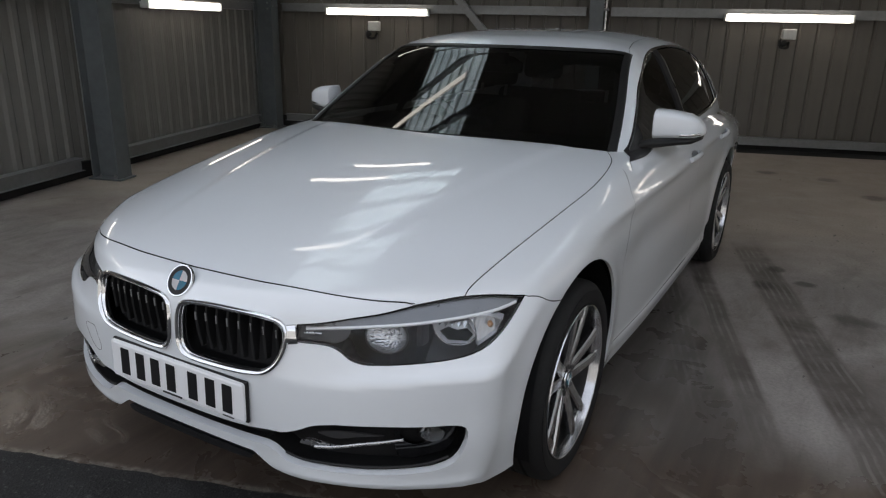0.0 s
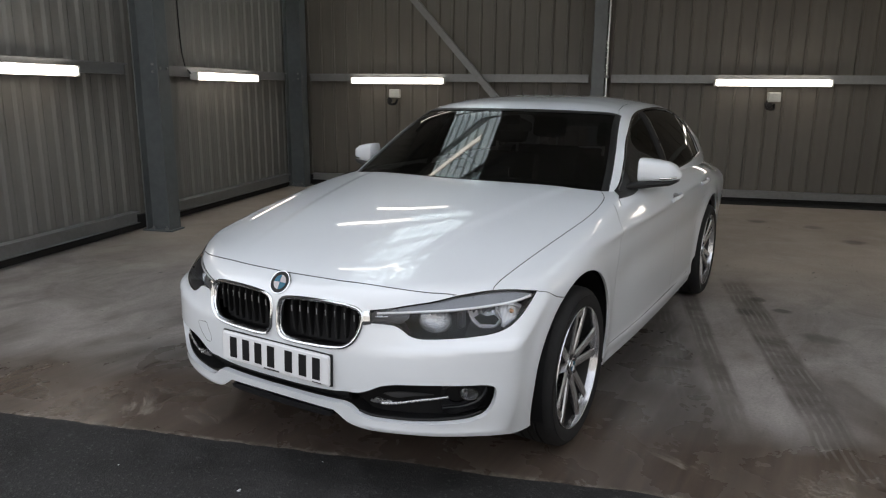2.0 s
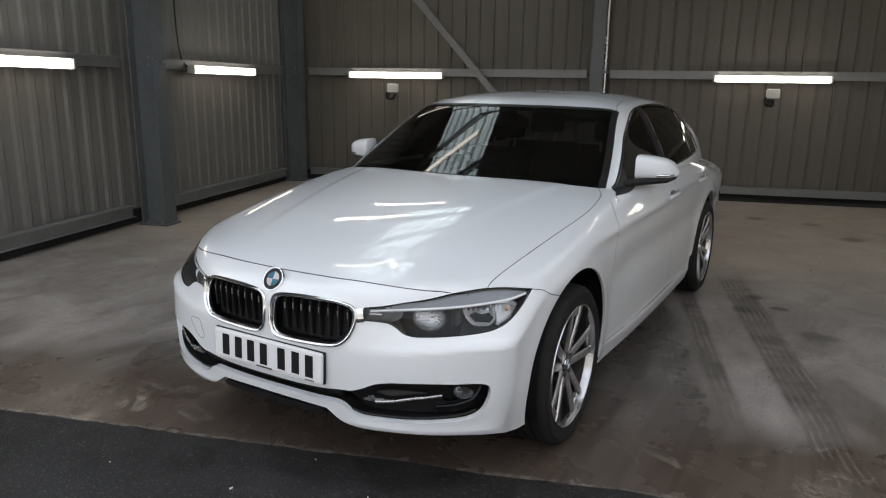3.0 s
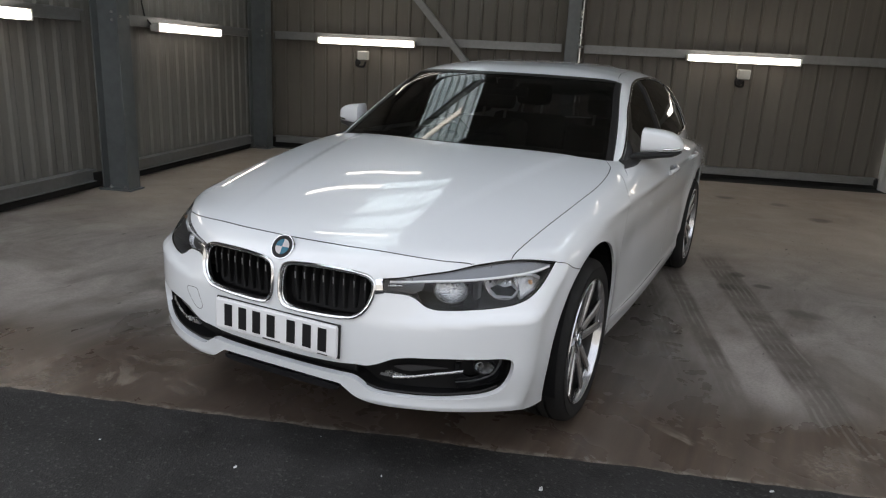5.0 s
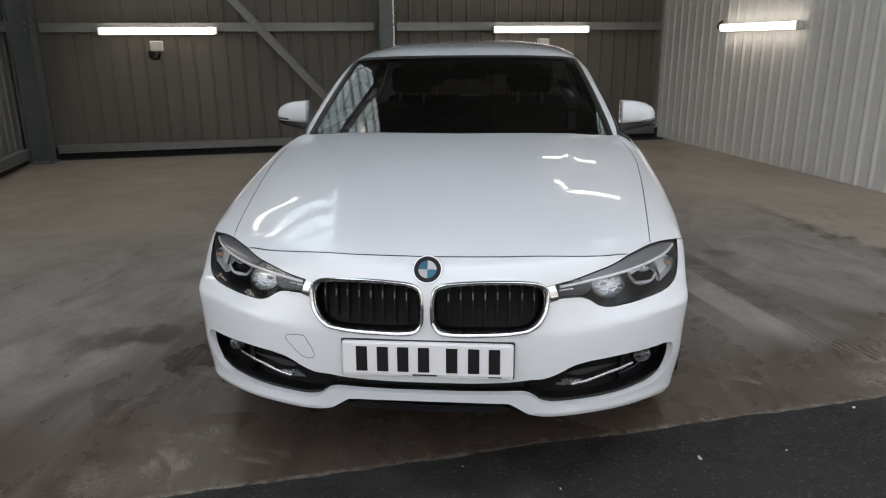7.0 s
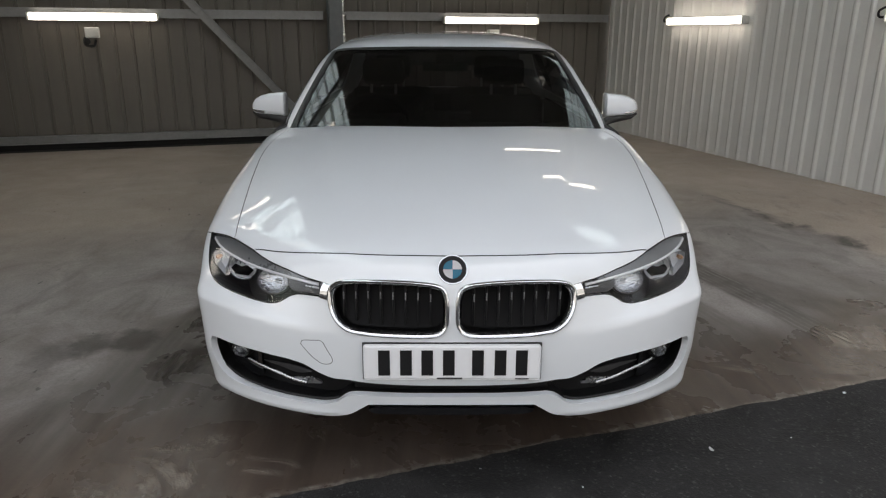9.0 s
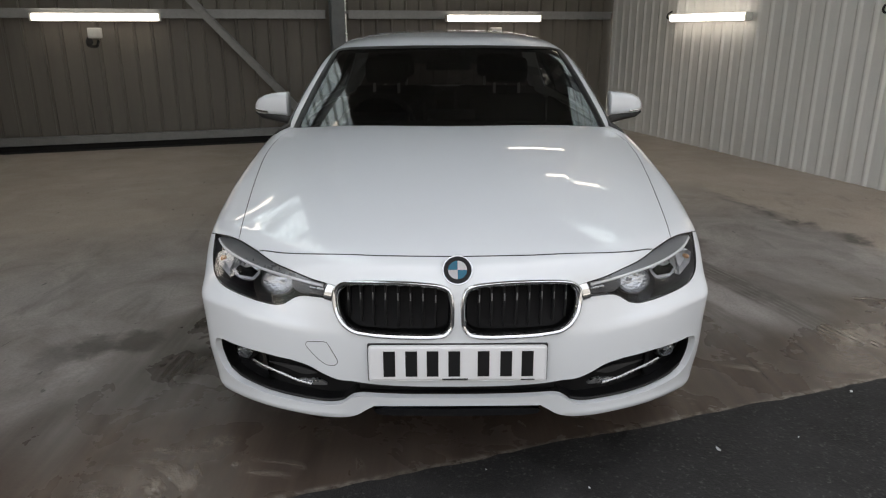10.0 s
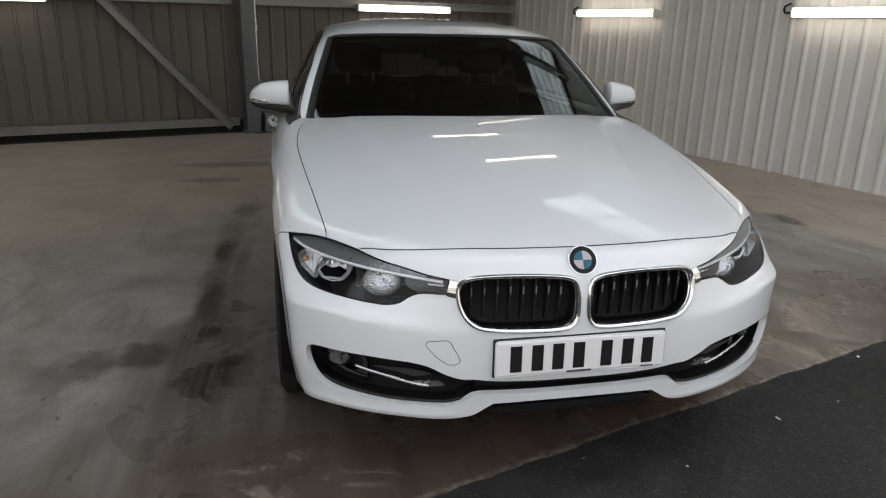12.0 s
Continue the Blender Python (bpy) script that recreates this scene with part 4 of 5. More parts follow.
KIDNEY = [(.048, .687), (.1, .693), (.154, .6955), (.235, .695), (.3, .691), (.338, .6821), (.356, .6649), (.359, .6363), (.352, .6029), (.334, .5724), (.305, .552), (.265, .545), (.223, .5415), (.15, .539), (.075, .5385), (.036, .545), (.019, .5657), (.015, .6077), (.0165, .6506), (.025, .6764)]
kidney = on_front(spline(KIDNEY, 0.014, True))
INTAKE_TOP = [(0, .377), (.12, .378), (.25, .384), (.315, .392)]
INTAKE_CORNER = [(.315, .392), (.355, .394), (.40, .410), (.445, .432), (.50, .443)]
INTAKE_SIDE = [(.50, .443), (.60, .447), (.70, .4455), (.758, .4435), (.7765, .434), (.780, .405), (.771, .368), (.754, .336), (.72, .316), (.65, .306), (.56, .301), (.45, .300), (.385, .301), (.355, .308), (.335, .322), (.315, .336), (.29, .342)]
INTAKE_LOW = [(.29, .342), (.15, .339), (0, .338)]
intake_half = np.concatenate([on_front(spline(r, G))[(0 if i == 0 else 1):] for i, r in enumerate((INTAKE_TOP, INTAKE_CORNER, INTAKE_SIDE, INTAKE_LOW))])
intake = mirrored(intake_half)
bumper = panel("front_bumper", cut_panel(mirrored(half), ROUND, [kidney, kidney[::-1] * (-1, 1, 1), intake], gap=0.0125, fold=0.022), PAINT, car)

# black walls and back of the lower intake
k = len(intake)
deep = np.stack([intake[:, 0] * .97, intake[:, 1] + .10, intake[:, 2]], -1)
start = intake - normals(lower_body, intake) * .0225
mesh_object("intake_wall", np.concatenate([start, deep]), [(i, (i + 1) % k, k + (i + 1) % k, k + i) for i in range(k)], PIT, car)
for side in (1, -1):
    part("intake_back", flipped(box((.40, .300, .26), (.80, .315, .48), .004), side), PIT, car)

# dark lining behind the openings and the gaps
line_half = np.concatenate([on_front(spline([(0, .70), (.3, .705), (.40, .70)], .03)), on_front(spline([(.42, .66), (.44, .56), (.80, .50), (.815, .36), (.78, .30), (.5, .285), (.3, .29), (0, .30)], .03))])
panel("front_lining", cut_panel(mirrored(line_half), ROUND, gap=0.04, fold=0, sink=0.085), DARK, car)
for side in (1, -1):
    for run in (hood_side, seam_side):
        ribbon("gap_seal", run, 0.0044, 0.004, DARK, car, lift=-0.0022, side=side)
ribbon("gap_seal", np.concatenate([hood_front[::-1] * (-1, 1, 1), hood_front[1:]]), 0.0044, 0.004, DARK, car, lift=-0.0018)

# grilles: chrome surround, upright slats, dark net
for side in (1, -1):
    grille = ribbon("grille", kidney, 0.0145, 0.018, CHROME, car, lift=0.001, closed=True, side=side, label="rounded grille with a chrome ring and black slats")
    inner = on_front(spline([((x - .187) * .945 + .187, (z - .62) * .92 + .62) for x, z in KIDNEY], .014, True))
    ribbon("inner_ring", inner, 0.006, 0.022, CHROME, grille, lift=-0.010, closed=True, side=side)
    panel("net", cut_panel(inner, FRONT, gap=0.03, fold=0, sink=0.050), DARK, grille, side=side)
    for i in range(8):
        x = .063 + .0365 * i
        top = .685 - (.004 if i == 0 else 0) - max(0, (x - .25)) * .09
        low = .556 + max(0, (x - .24)) * .28
        zs = np.linspace(low, top, 9)
        p = on_front([(x, z) for z in zs])
        k = np.linspace(0, 1, 9)
        p[:, 1] += .016 + .022 * (1 - k) ** 1.5
        w = .0035
        verts = []
        for q in p:
            verts += [q + (-w, 0, 0), q + (0, -.004, 0), q + (w, 0, 0), q + (w * .7, .030, 0), q + (-w * .7, .030, 0)]
        faces = [(5 * a + b, 5 * a + (b + 1) % 5, 5 * a + 5 + (b + 1) % 5, 5 * a + 5 + b) for a in range(8) for b in range(5)]
        bm = bmesh.new()
        made = [bm.verts.new((v[0] * side, v[1], v[2])) for v in verts]
        for f in faces + [(0, 1, 2, 3, 4), (40, 41, 42, 43, 44)]:
            bm.faces.new([made[j] for j in f])
        part("slat", bm, PIT, grille)
        # small pale piece as a painted highlight near the slat's top
        q = p[-1] + (0, -.003, 0)
        part("slat_highlight", flipped(box(q + (-.0019, -.005, -.045), q + (.0019, .000, -.022), .0008), side), SLAT_GLINT, grille)

# lower intake: blades, fog lamps, centre bar, lower lip
for side in (1, -1):
    seat_of = pose(.683, .216, .392, -6, 0, 24) @ Matrix.Diagonal((1.0, 1, .62, 1))
    fog = part("fog_lamp", flipped(moved(lathe([(.03, .032), (.012, .037), (.0, .037), (-.003, .034), (.0, .032), (.02, .031)], 32, "y", caps=False), seat_of), side), PIT, car, "oval fog lamp in a black bezel", 40)
    part("reflector", flipped(moved(lathe([(.020, .004), (.017, .014), (.009, .024), (.0, .0315)], 12, "y", caps=False), seat_of @ pose(0, 0, 0, -22)), side), FACETS, fog)
    for i in range(4):
        part("reflector_facet", flipped(moved(box((-.022 + .0115 * i, .006, .002), (-.013 + .0115 * i, .009, .024), .001), seat_of @ pose(0, 0, 0, -26)), side), CHROME, fog)
    part("lens", flipped(moved(lathe([(-.008, .0005), (-.007, .018), (-.003, .032)], 28, "y", caps=False), seat_of), side), LENS, fog, "", 60)
    p = on_front([(.44, .3665), (.486, .3705), (.545, .383), (.60, .391), (.640, .397)])
    p[:, 1] += np.linspace(.008, .030, len(p))
    path = spline(p, .02)
    k = np.linspace(0, 1, len(path))
    n = np.tile((0.0, -.95, .3), (len(path), 1))
    a, u = round_section(.0045, .0035, 8)
    verts, faces = sweep(path, n, a, u)
    bm = bmesh.new()
    made = [bm.verts.new((v[0] * side, v[1], v[2])) for v in verts]
    for f in faces:
        bm.faces.new([made[j] for j in f])
    part("blade", bm, SATIN, car, "silver trim blade in the lower intake", 50)
    # dark vane above the blade and the bezel round the fog lamp
    vane = on_front(spline([(.610, .396), (.545, .403), (.478, .400), (.435, .386), (.452, .379), (.486, .373), (.545, .386)], .012, True))
    panel("vane", cut_panel(vane, FRONT, gap=0.02, fold=.004, sink=.040), HOUSING, car, side=side)
    tip = on_front(spline([(.490, .370), (.452, .3775), (.421, .381), (.394, .364), (.43, .3585), (.462, .356)], .010, True))
    panel("blade_end", cut_panel(tip, FRONT, gap=0.015, fold=.008, sink=.014), SATIN, car, "flat silver end of the trim blade", side)
    bezel = on_front(spline([(.645, .443), (.755, .440), (.772, .41), (.752, .335), (.71, .316), (.64, .308), (.63, .37)], .015, True))
    hole = on_front([(.681 + .034 * math.cos(t), .390 + .038 * math.sin(t)) for t in np.linspace(0, 2 * math.pi, 25)[:-1]])
    panel("bezel", cut_panel(bezel, FRONT, [hole], gap=0.02, fold=.01, sink=.058), GLOSS_BLACK, car, side=side)
    sill_strip = on_front(spline([(.345, .316), (.39, .306), (.47, .306), (.60, .309), (.70, .320), (.745, .338)], G))
    ribbon("intake_lip", sill_strip, .008, .008, BLACK, car, lift=-.020, side=side)
mid = on_front(spline([(-.30, .360), (-.15, .360), (0, .360), (.15, .360), (.30, .360)], .03))
ribbon("centre_bar", mid, .046, .02, PIT, car, lift=-.045)
lip_half = [(x, z) for x, z in spline([(0, .300), (.23, .299), (.252, .292), (.245, .281), (.12, .275), (0, .274)], G)]
panel("lower_lip", cut_panel(mirrored(on_front(lip_half)), FRONT, gap=.02, fold=.04, sink=-.002), GLOSS_BLACK, car, "black lower lip")
tow = on_front(spline([(-.447, .507), (-.415, .512), (-.386, .512), (-.372, .49), (-.354, .453), (-.362, .442), (-.384, .440), (-.41, .455), (-.437, .482), (-.450, .498)], .012, True))
ribbon("tow_cover", tow, .0022, .0012, HOUSING, car, lift=-.0001, closed=True, label="outline of the towing-eye cover")

# roundel
def roundel(parent, at, turn, r, name="badge"):
    b = part(name, moved(lathe([(.004, r), (-.002, r), (-.006, r * .93), (-.006, r * .72), (-.004, .0005)], 40, "y"), Matrix.Translation(at) @ turn), INK, parent, "round enamel badge in blue, white and black", 40)
    part("rim", moved(lathe([(-.001, r * 1.05), (-.007, r * 1.02), (-.007, r * .95), (-.001, r * .95)], 40, "y", closed=True), Matrix.Translation(at) @ turn), CHROME, b, "", 40)
    for i in range(4):
        bm = bmesh.new()
        c = bm.verts.new((0, -.0075, 0))
        t0 = i * math.pi / 2
        ring = [bm.verts.new((r * .64 * math.cos(t0 + math.pi / 2 * k / 8), -.0068, r * .64 * math.sin(t0 + math.pi / 2 * k / 8))) for k in range(9)]
        for k in range(8):
            bm.faces.new((c, ring[k], ring[k + 1]))
        bmesh.ops.solidify(bm, geom=bm.faces[:], thickness=0.001)
        part("quarter", moved(bm, Matrix.Translation(at) @ turn), WHITE if i % 2 == 0 else BLUE, b)
    return b


p = on_front([(0, .727)])[0]
roundel(car, p + (0, -.001, .001), pose(0, 0, 0, -32), .0425)

# number plate with plain bars in place of its characters
plate = part("number_plate", box((-.26, -.008, -.0555), (.26, .002, .0555), .008, pose(0, -.010, .461, -2)), WHITE, car, "white number plate with plain dark bars in a grey holder")
pm = pose(0, -.0186, .461, -2)
part("plate_holder", box((-.2635, .0022, -.059), (.2635, .012, .0585), .004, pose(0, -.010, .461, -2)), BLACK, car)
for x0, w in ((-.216, .034), (-.152, .034), (-.090, .034), (-.027, .034), (.058, .034), (.124, .034), (.186, .034)):
    part("bar", box((x0, -.0012, -.0395), (x0 + w, .0005, .0395), .0, pm), INK, plate)
part("bar", box((-.045, -.0012, -.0515), (.030, .0005, -.0465), 0, pm), HOUSING, plate)
part("bar", box((.185, -.0012, -.0515), (.225, .0005, -.0485), 0, pm), HOUSING, plate)


# ---- wings, doors, roof and glass ----
DOOR_Y = 1.215
BELT = pchip([1.4, 1.7, 2.2, 2.83, 3.4, 3.6, 3.95], [.938, .945, .955, .965, .985, .995, 1.02])
ARC_TOP = pchip([1.50, 1.60, 1.75, 1.90, 2.1, 2.3, 2.68, 3.0, 3.25, 3.42, 3.52], [.945, .995, 1.085, 1.176, 1.256, 1.297, 1.315, 1.306, 1.268, 1.195, 1.08])


def ledge(y):
    return .797 + float(SIDE_PLAN(np.array([y]))[0])


screen_side = on_front(spline([(.727, .948), (.705, 1.02), (.668, 1.12), (.630, 1.21), (.597, 1.288)], G), cabin)
screen_top = on_front(spline([(.597, 1.288), (.55, 1.296), (.40, 1.303), (.20, 1.307), (0, 1.308)], G), cabin)
roof_edge = on_top(spline([(.575, 2.12), (.548, 2.3), (.53, 2.6), (.525, 2.95), (.52, 3.30)], G), cabin)

door_front = on_side(spline([(1.195, .285), (DOOR_Y, .50), (1.222, .72), (1.25, .86), (1.33, .925)], G))
door_front_top = on_top(spline([(.845, 1.345), (.81, 1.42), (ledge(1.5), 1.50)], G))
wing_rear = on_top(spline([(ledge(1.5), 1.50), (.748, 1.478), (.715, 1.445)], G))
wing_arch = on_side(arch(WHEEL_Y, A_SEAM, math.pi + .30))
wing_foot = on_side(spline([arch(WHEEL_Y, A_SEAM, math.pi + .30)[-1], (1.185, .215), (1.195, .285)], G))
wing = np.concatenate([seam_side[:-1], wing_arch[:-1], wing_foot[:-1], door_front[:-1], door_front_top[:-1], wing_rear[:-1], hood_side[::-1][:-1], brow_to_tip[:-1]])
wing_shape = cut_panel(wing, SHOULDER, gap=0.022)

sill_top = [(1.195, .285), (1.8, .279), (2.4, .279), (2.81, .285)]
PILLAR = [(2.33, .281), (2.345, .50), (2.335, .75), (2.345, .90)]
pillar_line = on_side(spline(PILLAR, G))
pillar_top = on_top(spline([(.872, 2.345), (ledge(2.36), 2.36)], G))
front_door = np.concatenate([on_side(spline([(1.195, .285), (1.8, .279), (2.33, .281)], G))[:-1], pillar_line[:-1], pillar_top[:-1],
                             on_top(spline([(ledge(y), y) for y in np.linspace(2.36, 1.50, 12)], G))[:-1], door_front_top[::-1][:-1], door_front[::-1][:-1]])
front_door_shape = cut_panel(front_door, FLANK, gap=0.028)
REAR_EDGE = [(2.81, .285), (2.86, .43), (2.92, .58), (3.04, .72), (3.24, .84), (3.40, .91)]
rear_line = on_side(spline(REAR_EDGE, G))
rear_top = on_top(spline([(.845, 3.44), (ledge(3.48), 3.48)], G))
rear_door = np.concatenate([on_side(spline([(2.33, .281), (2.6, .279), (2.81, .285)], G))[:-1], rear_line[:-1], rear_top[:-1],
                            on_top(spline([(ledge(y), y) for y in np.linspace(3.48, 2.36, 14)], G))[:-1], pillar_top[::-1][:-1], pillar_line[::-1][:-1]])
rear_door_shape = cut_panel(rear_door, FLANK, gap=0.03)
sill = np.concatenate([on_side(spline([(1.185, .195), (2.2, .185), (2.93, .195)], .05))[:-1], on_side(spline([(2.93, .195), (2.81, .285)], G))[:-1],
                       on_side(spline(sill_top[::-1], .04))[:-1], on_side(spline([(1.195, .285), (1.185, .195)], G))[:-1]])
sill_shape = cut_panel(sill, FLANK, gap=0.035)
quarter = np.concatenate([on_side(spline([(2.93, .195), (2.95, .35)], G))[:-1], on_side(arch(AXLES[1], 0.0, math.pi))[:-1],
                          on_side(spline([(3.743, .35), (3.75, .26), (4.30, .30), (4.40, .60), (4.41, .79)], .03))[:-1],
                          on_top(spline([(.70, 4.40), (.70, 4.1), (.72, 3.80), (ledge(3.48), 3.48)], .03))[:-1],
                          rear_top[::-1][:-1], rear_line[::-1][:-1], on_side(spline([(2.81, .285), (2.93, .195)], G))[:-1]])
quarter_shape = cut_panel(quarter, SHOULDER, gap=0.035)

# side frame round the windows
WIN = [(1.525, .955)] + [(y, float(ARC_TOP(np.array([y]))[0])) for y in (1.60, 1.75, 1.90, 2.1, 2.3, 2.68, 3.0, 3.25, 3.42, 3.52)] + [(3.525, 1.02)]
win_low = [(y, float(BELT(np.array([y]))[0]) + .004) for y in (3.525, 3.2, 2.8, 2.2, 1.7, 1.525)]
opening = np.concatenate([on_side(spline(WIN, G), cabin)[:-1], on_side(spline([WIN[-1], win_low[0]], G), cabin)[:-1], on_side(spline(win_low, G), cabin)[:-1], on_side(spline([win_low[-1], WIN[0]], .004), cabin)[:-1]])
frame_low = on_side(spline([(3.98, .93), (3.6, .915), (3.2, .925), (2.8, .935), (2.2, .930), (1.7, .921), (1.50, .915)], .03), cabin)
c_pillar = np.concatenate([on_top(spline([(.52, 3.30), (.585, 3.62), (.62, 3.90)], .03), cabin)])
side_frame = np.concatenate([screen_side[:-1], screen_top[:1], roof_edge[:-1], c_pillar, frame_low])
frame_shape = cut_panel(side_frame, SHOULDER, [opening], gap=0.022, field=cabin, fold=.014)


def window_piece(y0, y1, drop=0.0):
    """The outline of a stretch of the side opening."""
    ys = np.linspace(y0, y1, max(3, int((y1 - y0) / .03)))
    top = [(y, float(ARC_TOP(np.array([min(y, 3.515)]))[0])) for y in ys]
    low = [(y, float(BELT(np.array([y]))[0]) - .004) for y in ys[::-1]]
    return np.concatenate([on_side(top, cabin), on_side(low, cabin)])


pieces = [(cut_panel(window_piece(a, b), FLANK, gap=0.03, field=cabin, fold=f, sink=k), m, n) for a, b, f, k, m, n in (
    (1.50, 1.665, .004, .003, GLOSS_BLACK, "mirror_sail"), (1.667, 2.345, 0, .006, SIDE_GLASS, "front_window"), (2.345, 2.455, .004, .003, DARK, "pillar_cover"),
    (2.457, 3.205, 0, .006, SIDE_GLASS, "rear_window"), (3.207, 3.235, .004, .002, GLOSS_BLACK, "window_bar"), (3.237, 3.515, 0, .006, SIDE_GLASS, "quarter_window"))]

sail = np.concatenate([on_top(spline([(.812, 1.405), (.829, 1.525), (.832, 1.60), (.826, 1.69)], .015), body), on_side(spline([(1.675, .955), (1.67, 1.034), (1.58, .987), (1.50, .952)], .015), body), on_top(spline([(.795, 1.46), (.812, 1.405)], .015), body)[:-1]])
sail_shape = cut_panel(sail, SHOULDER, gap=.02, field=body, fold=.004, sink=-.003)
for side in (1, -1):
    panel("mirror_base", sail_shape, BLACK, car, "black mirror base", side)
    panel("wing", wing_shape, PAINT, car, side=side)
    front = panel("front_door", front_door_shape, PAINT, car, side=side)
    rear = panel("rear_door", rear_door_shape, PAINT, car, side=side)
    panel("sill", sill_shape, PAINT, car, side=side)
    panel("rear_quarter", quarter_shape, PAINT, car, side=side)
    panel("side_frame", frame_shape, PAINT, car, side=side)
    for shape, material, name in pieces:
        ob = panel(name, shape, material, front if "front" in name else rear if "rear" in name else car, side=side)
        ob.visible_shadow = material is not SIDE_GLASS
    ribbon("window_trim", opening, .014, .008, GLOSS_BLACK, car, cabin, lift=.0, closed=True, side=side, label="gloss black window trim")
    for run in (door_front, pillar_line, rear_line):
        ribbon("gap_seal", run, .0044, .004, DARK, car, lift=-.0022, side=side)
    ribbon("gap_seal", on_side(spline(sill_top, .05)), .0044, .004, DARK, car, lift=-.0022, side=side)
    ribbon("gap_seal", roof_edge, .0044, .004, DARK, car, cabin, lift=-.0022, side=side)
    for owner, y in ((front, 2.20), (rear, 3.06)):
        p = on_side([(y - .10, .840), (y - .05, .846), (y, .849), (y + .05, .850), (y + .09, .850)])
        p[:, 0] += (.004, .018, .022, .020, .006)
        bm = flipped(tube(p, .012, 10, .015), side)
        part("handle", bm, PAINT, owner, "body-coloured door handle", 50)
        # flat grey patch on the door paints the shade of the handle's hollow
        cup = on_side([(y + .07 * math.cos(t), .846 + .022 * math.sin(t)) for t in np.linspace(0, 2 * math.pi, 21)[:-1]])
        panel("handle_shade", cut_panel(cup, FLANK, gap=.02, fold=0, sink=-.0012), LID, owner, side=side)

# roof, windscreen, rear window, boot
half = np.concatenate([screen_top[::-1][:-1], screen_top[:1], roof_edge[1:-1], on_top(spline([(.52, 3.30), (.3, 3.36), (0, 3.38)], .03), cabin)])
panel("roof", cut_panel(mirrored(half), TOP, gap=0.03, field=cabin), PAINT, car)
low_edge = on_front(spline([(.727, .948), (.5, .968), (.25, .978), (0, .980)], G), cabin)
half = np.concatenate([screen_top[::-1][:-1], screen_side[::-1][:-1], low_edge])
screen_outline = mirrored(half)
windscreen = panel("windscreen", cut_panel(screen_outline, SCREEN, gap=0.03, field=cabin, fold=0, sink=.003, inset=.004), GLASS, car, "dark tinted windscreen")
windscreen.visible_shadow = False


def inner_of(k, dz=0.0):
    return [((x - 0) * (1 - k), (z - 1.13) * (1 - k * 1.9) + 1.13 + dz) for x, z in screen_outline[:, (0, 2)]]


frit = on_front(inner_of(.055), cabin)
panel("windscreen_border", cut_panel(screen_outline, SCREEN, [frit], gap=0.03, field=cabin, fold=0, sink=.007, inset=.002), BLACK, car, "black printed border")
ribbon("screen_trim", np.concatenate([screen_side, screen_top[1:]]), .036, .006, BLACK, car, cabin, lift=-.001)
ribbon("screen_trim", np.concatenate([screen_side, screen_top[1:]]), .036, .006, BLACK, car, cabin, lift=-.001, side=-1)
half = on_top(np.concatenate([spline([(0, 3.39), (.3, 3.37), (.515, 3.31)], .03), spline([(.58, 3.62), (.60, 3.85)], .03), spline([(.5, 3.92), (.25, 3.96), (0, 3.97)], .03)]), cabin)
panel("back_window", cut_panel(mirrored(half), TOP, gap=.05, field=cabin, fold=0, sink=.004), SIDE_GLASS, car)
half = on_top(np.concatenate([spline([(0, 3.93), (.4, 3.90), (.69, 3.84)], .03), spline([(.69, 4.1), (.66, 4.38)], .03), spline([(.4, 4.47), (0, 4.50)], .03)]))
panel("boot_lid", cut_panel(mirrored(half), TOP, gap=.05), PAINT, car)


def from_back(points):
    q = np.array(points, float)
    return cast(lower_body, np.stack([q[:, 0], 0 * q[:, 0] + 5.2, q[:, 1]], -1), (0, -1, 0), 2.0, 300)[0]


class Behind(Along):
    def rays(self, q):
        return np.stack([q[:, 0], 0 * q[:, 0] + 5.2, q[:, 1]], -1), np.array((0.0, -1.0, 0.0)), 2.0


half = from_back(np.concatenate([spline([(0, .905), (.4, .885), (.62, .83)], .04), spline([(.74, .74), (.79, .50), (.76, .28)], .04), spline([(.4, .24), (0, .24)], .04)]))
panel("rear_bumper", cut_panel(mirrored(half), Behind((0, -1, 0), (1, 0, 0), (0, 0, 1)), gap=.05), PAINT, car)

# dark under-body, wheel housings
part("underbody", box((-.66, .30, .19), (.66, 4.35, .26), .03), DARK, car)
part("engine_bay", box((-.60, .22, .27), (.60, 1.20, .66), .05), DARK, car)
part("floor_pan", box((-.74, 1.22, .24), (.74, 3.10, .34), .03), DARK, car)
for side in (1, -1):
    for yc in AXLES:
        bm = bmesh.new()
        rings = []
        for x, r in ((.60, .05), (.60, .366), (.862, .366)):
            rings.append([bm.verts.new((x * side, yc - r * math.cos(t), WHEEL_Z + r * math.sin(t))) for t in np.linspace(-.35, math.pi + .35, 40)])
        for p, q in zip(rings, rings[1:]):
            for i in range(39):
                bm.faces.new((p[i], p[i + 1], q[i + 1], q[i]))
        bmesh.ops.solidify(bm, geom=bm.faces[:], thickness=.004)
        part("wheel_housing", bm, DARK, car, smooth_angle=40)


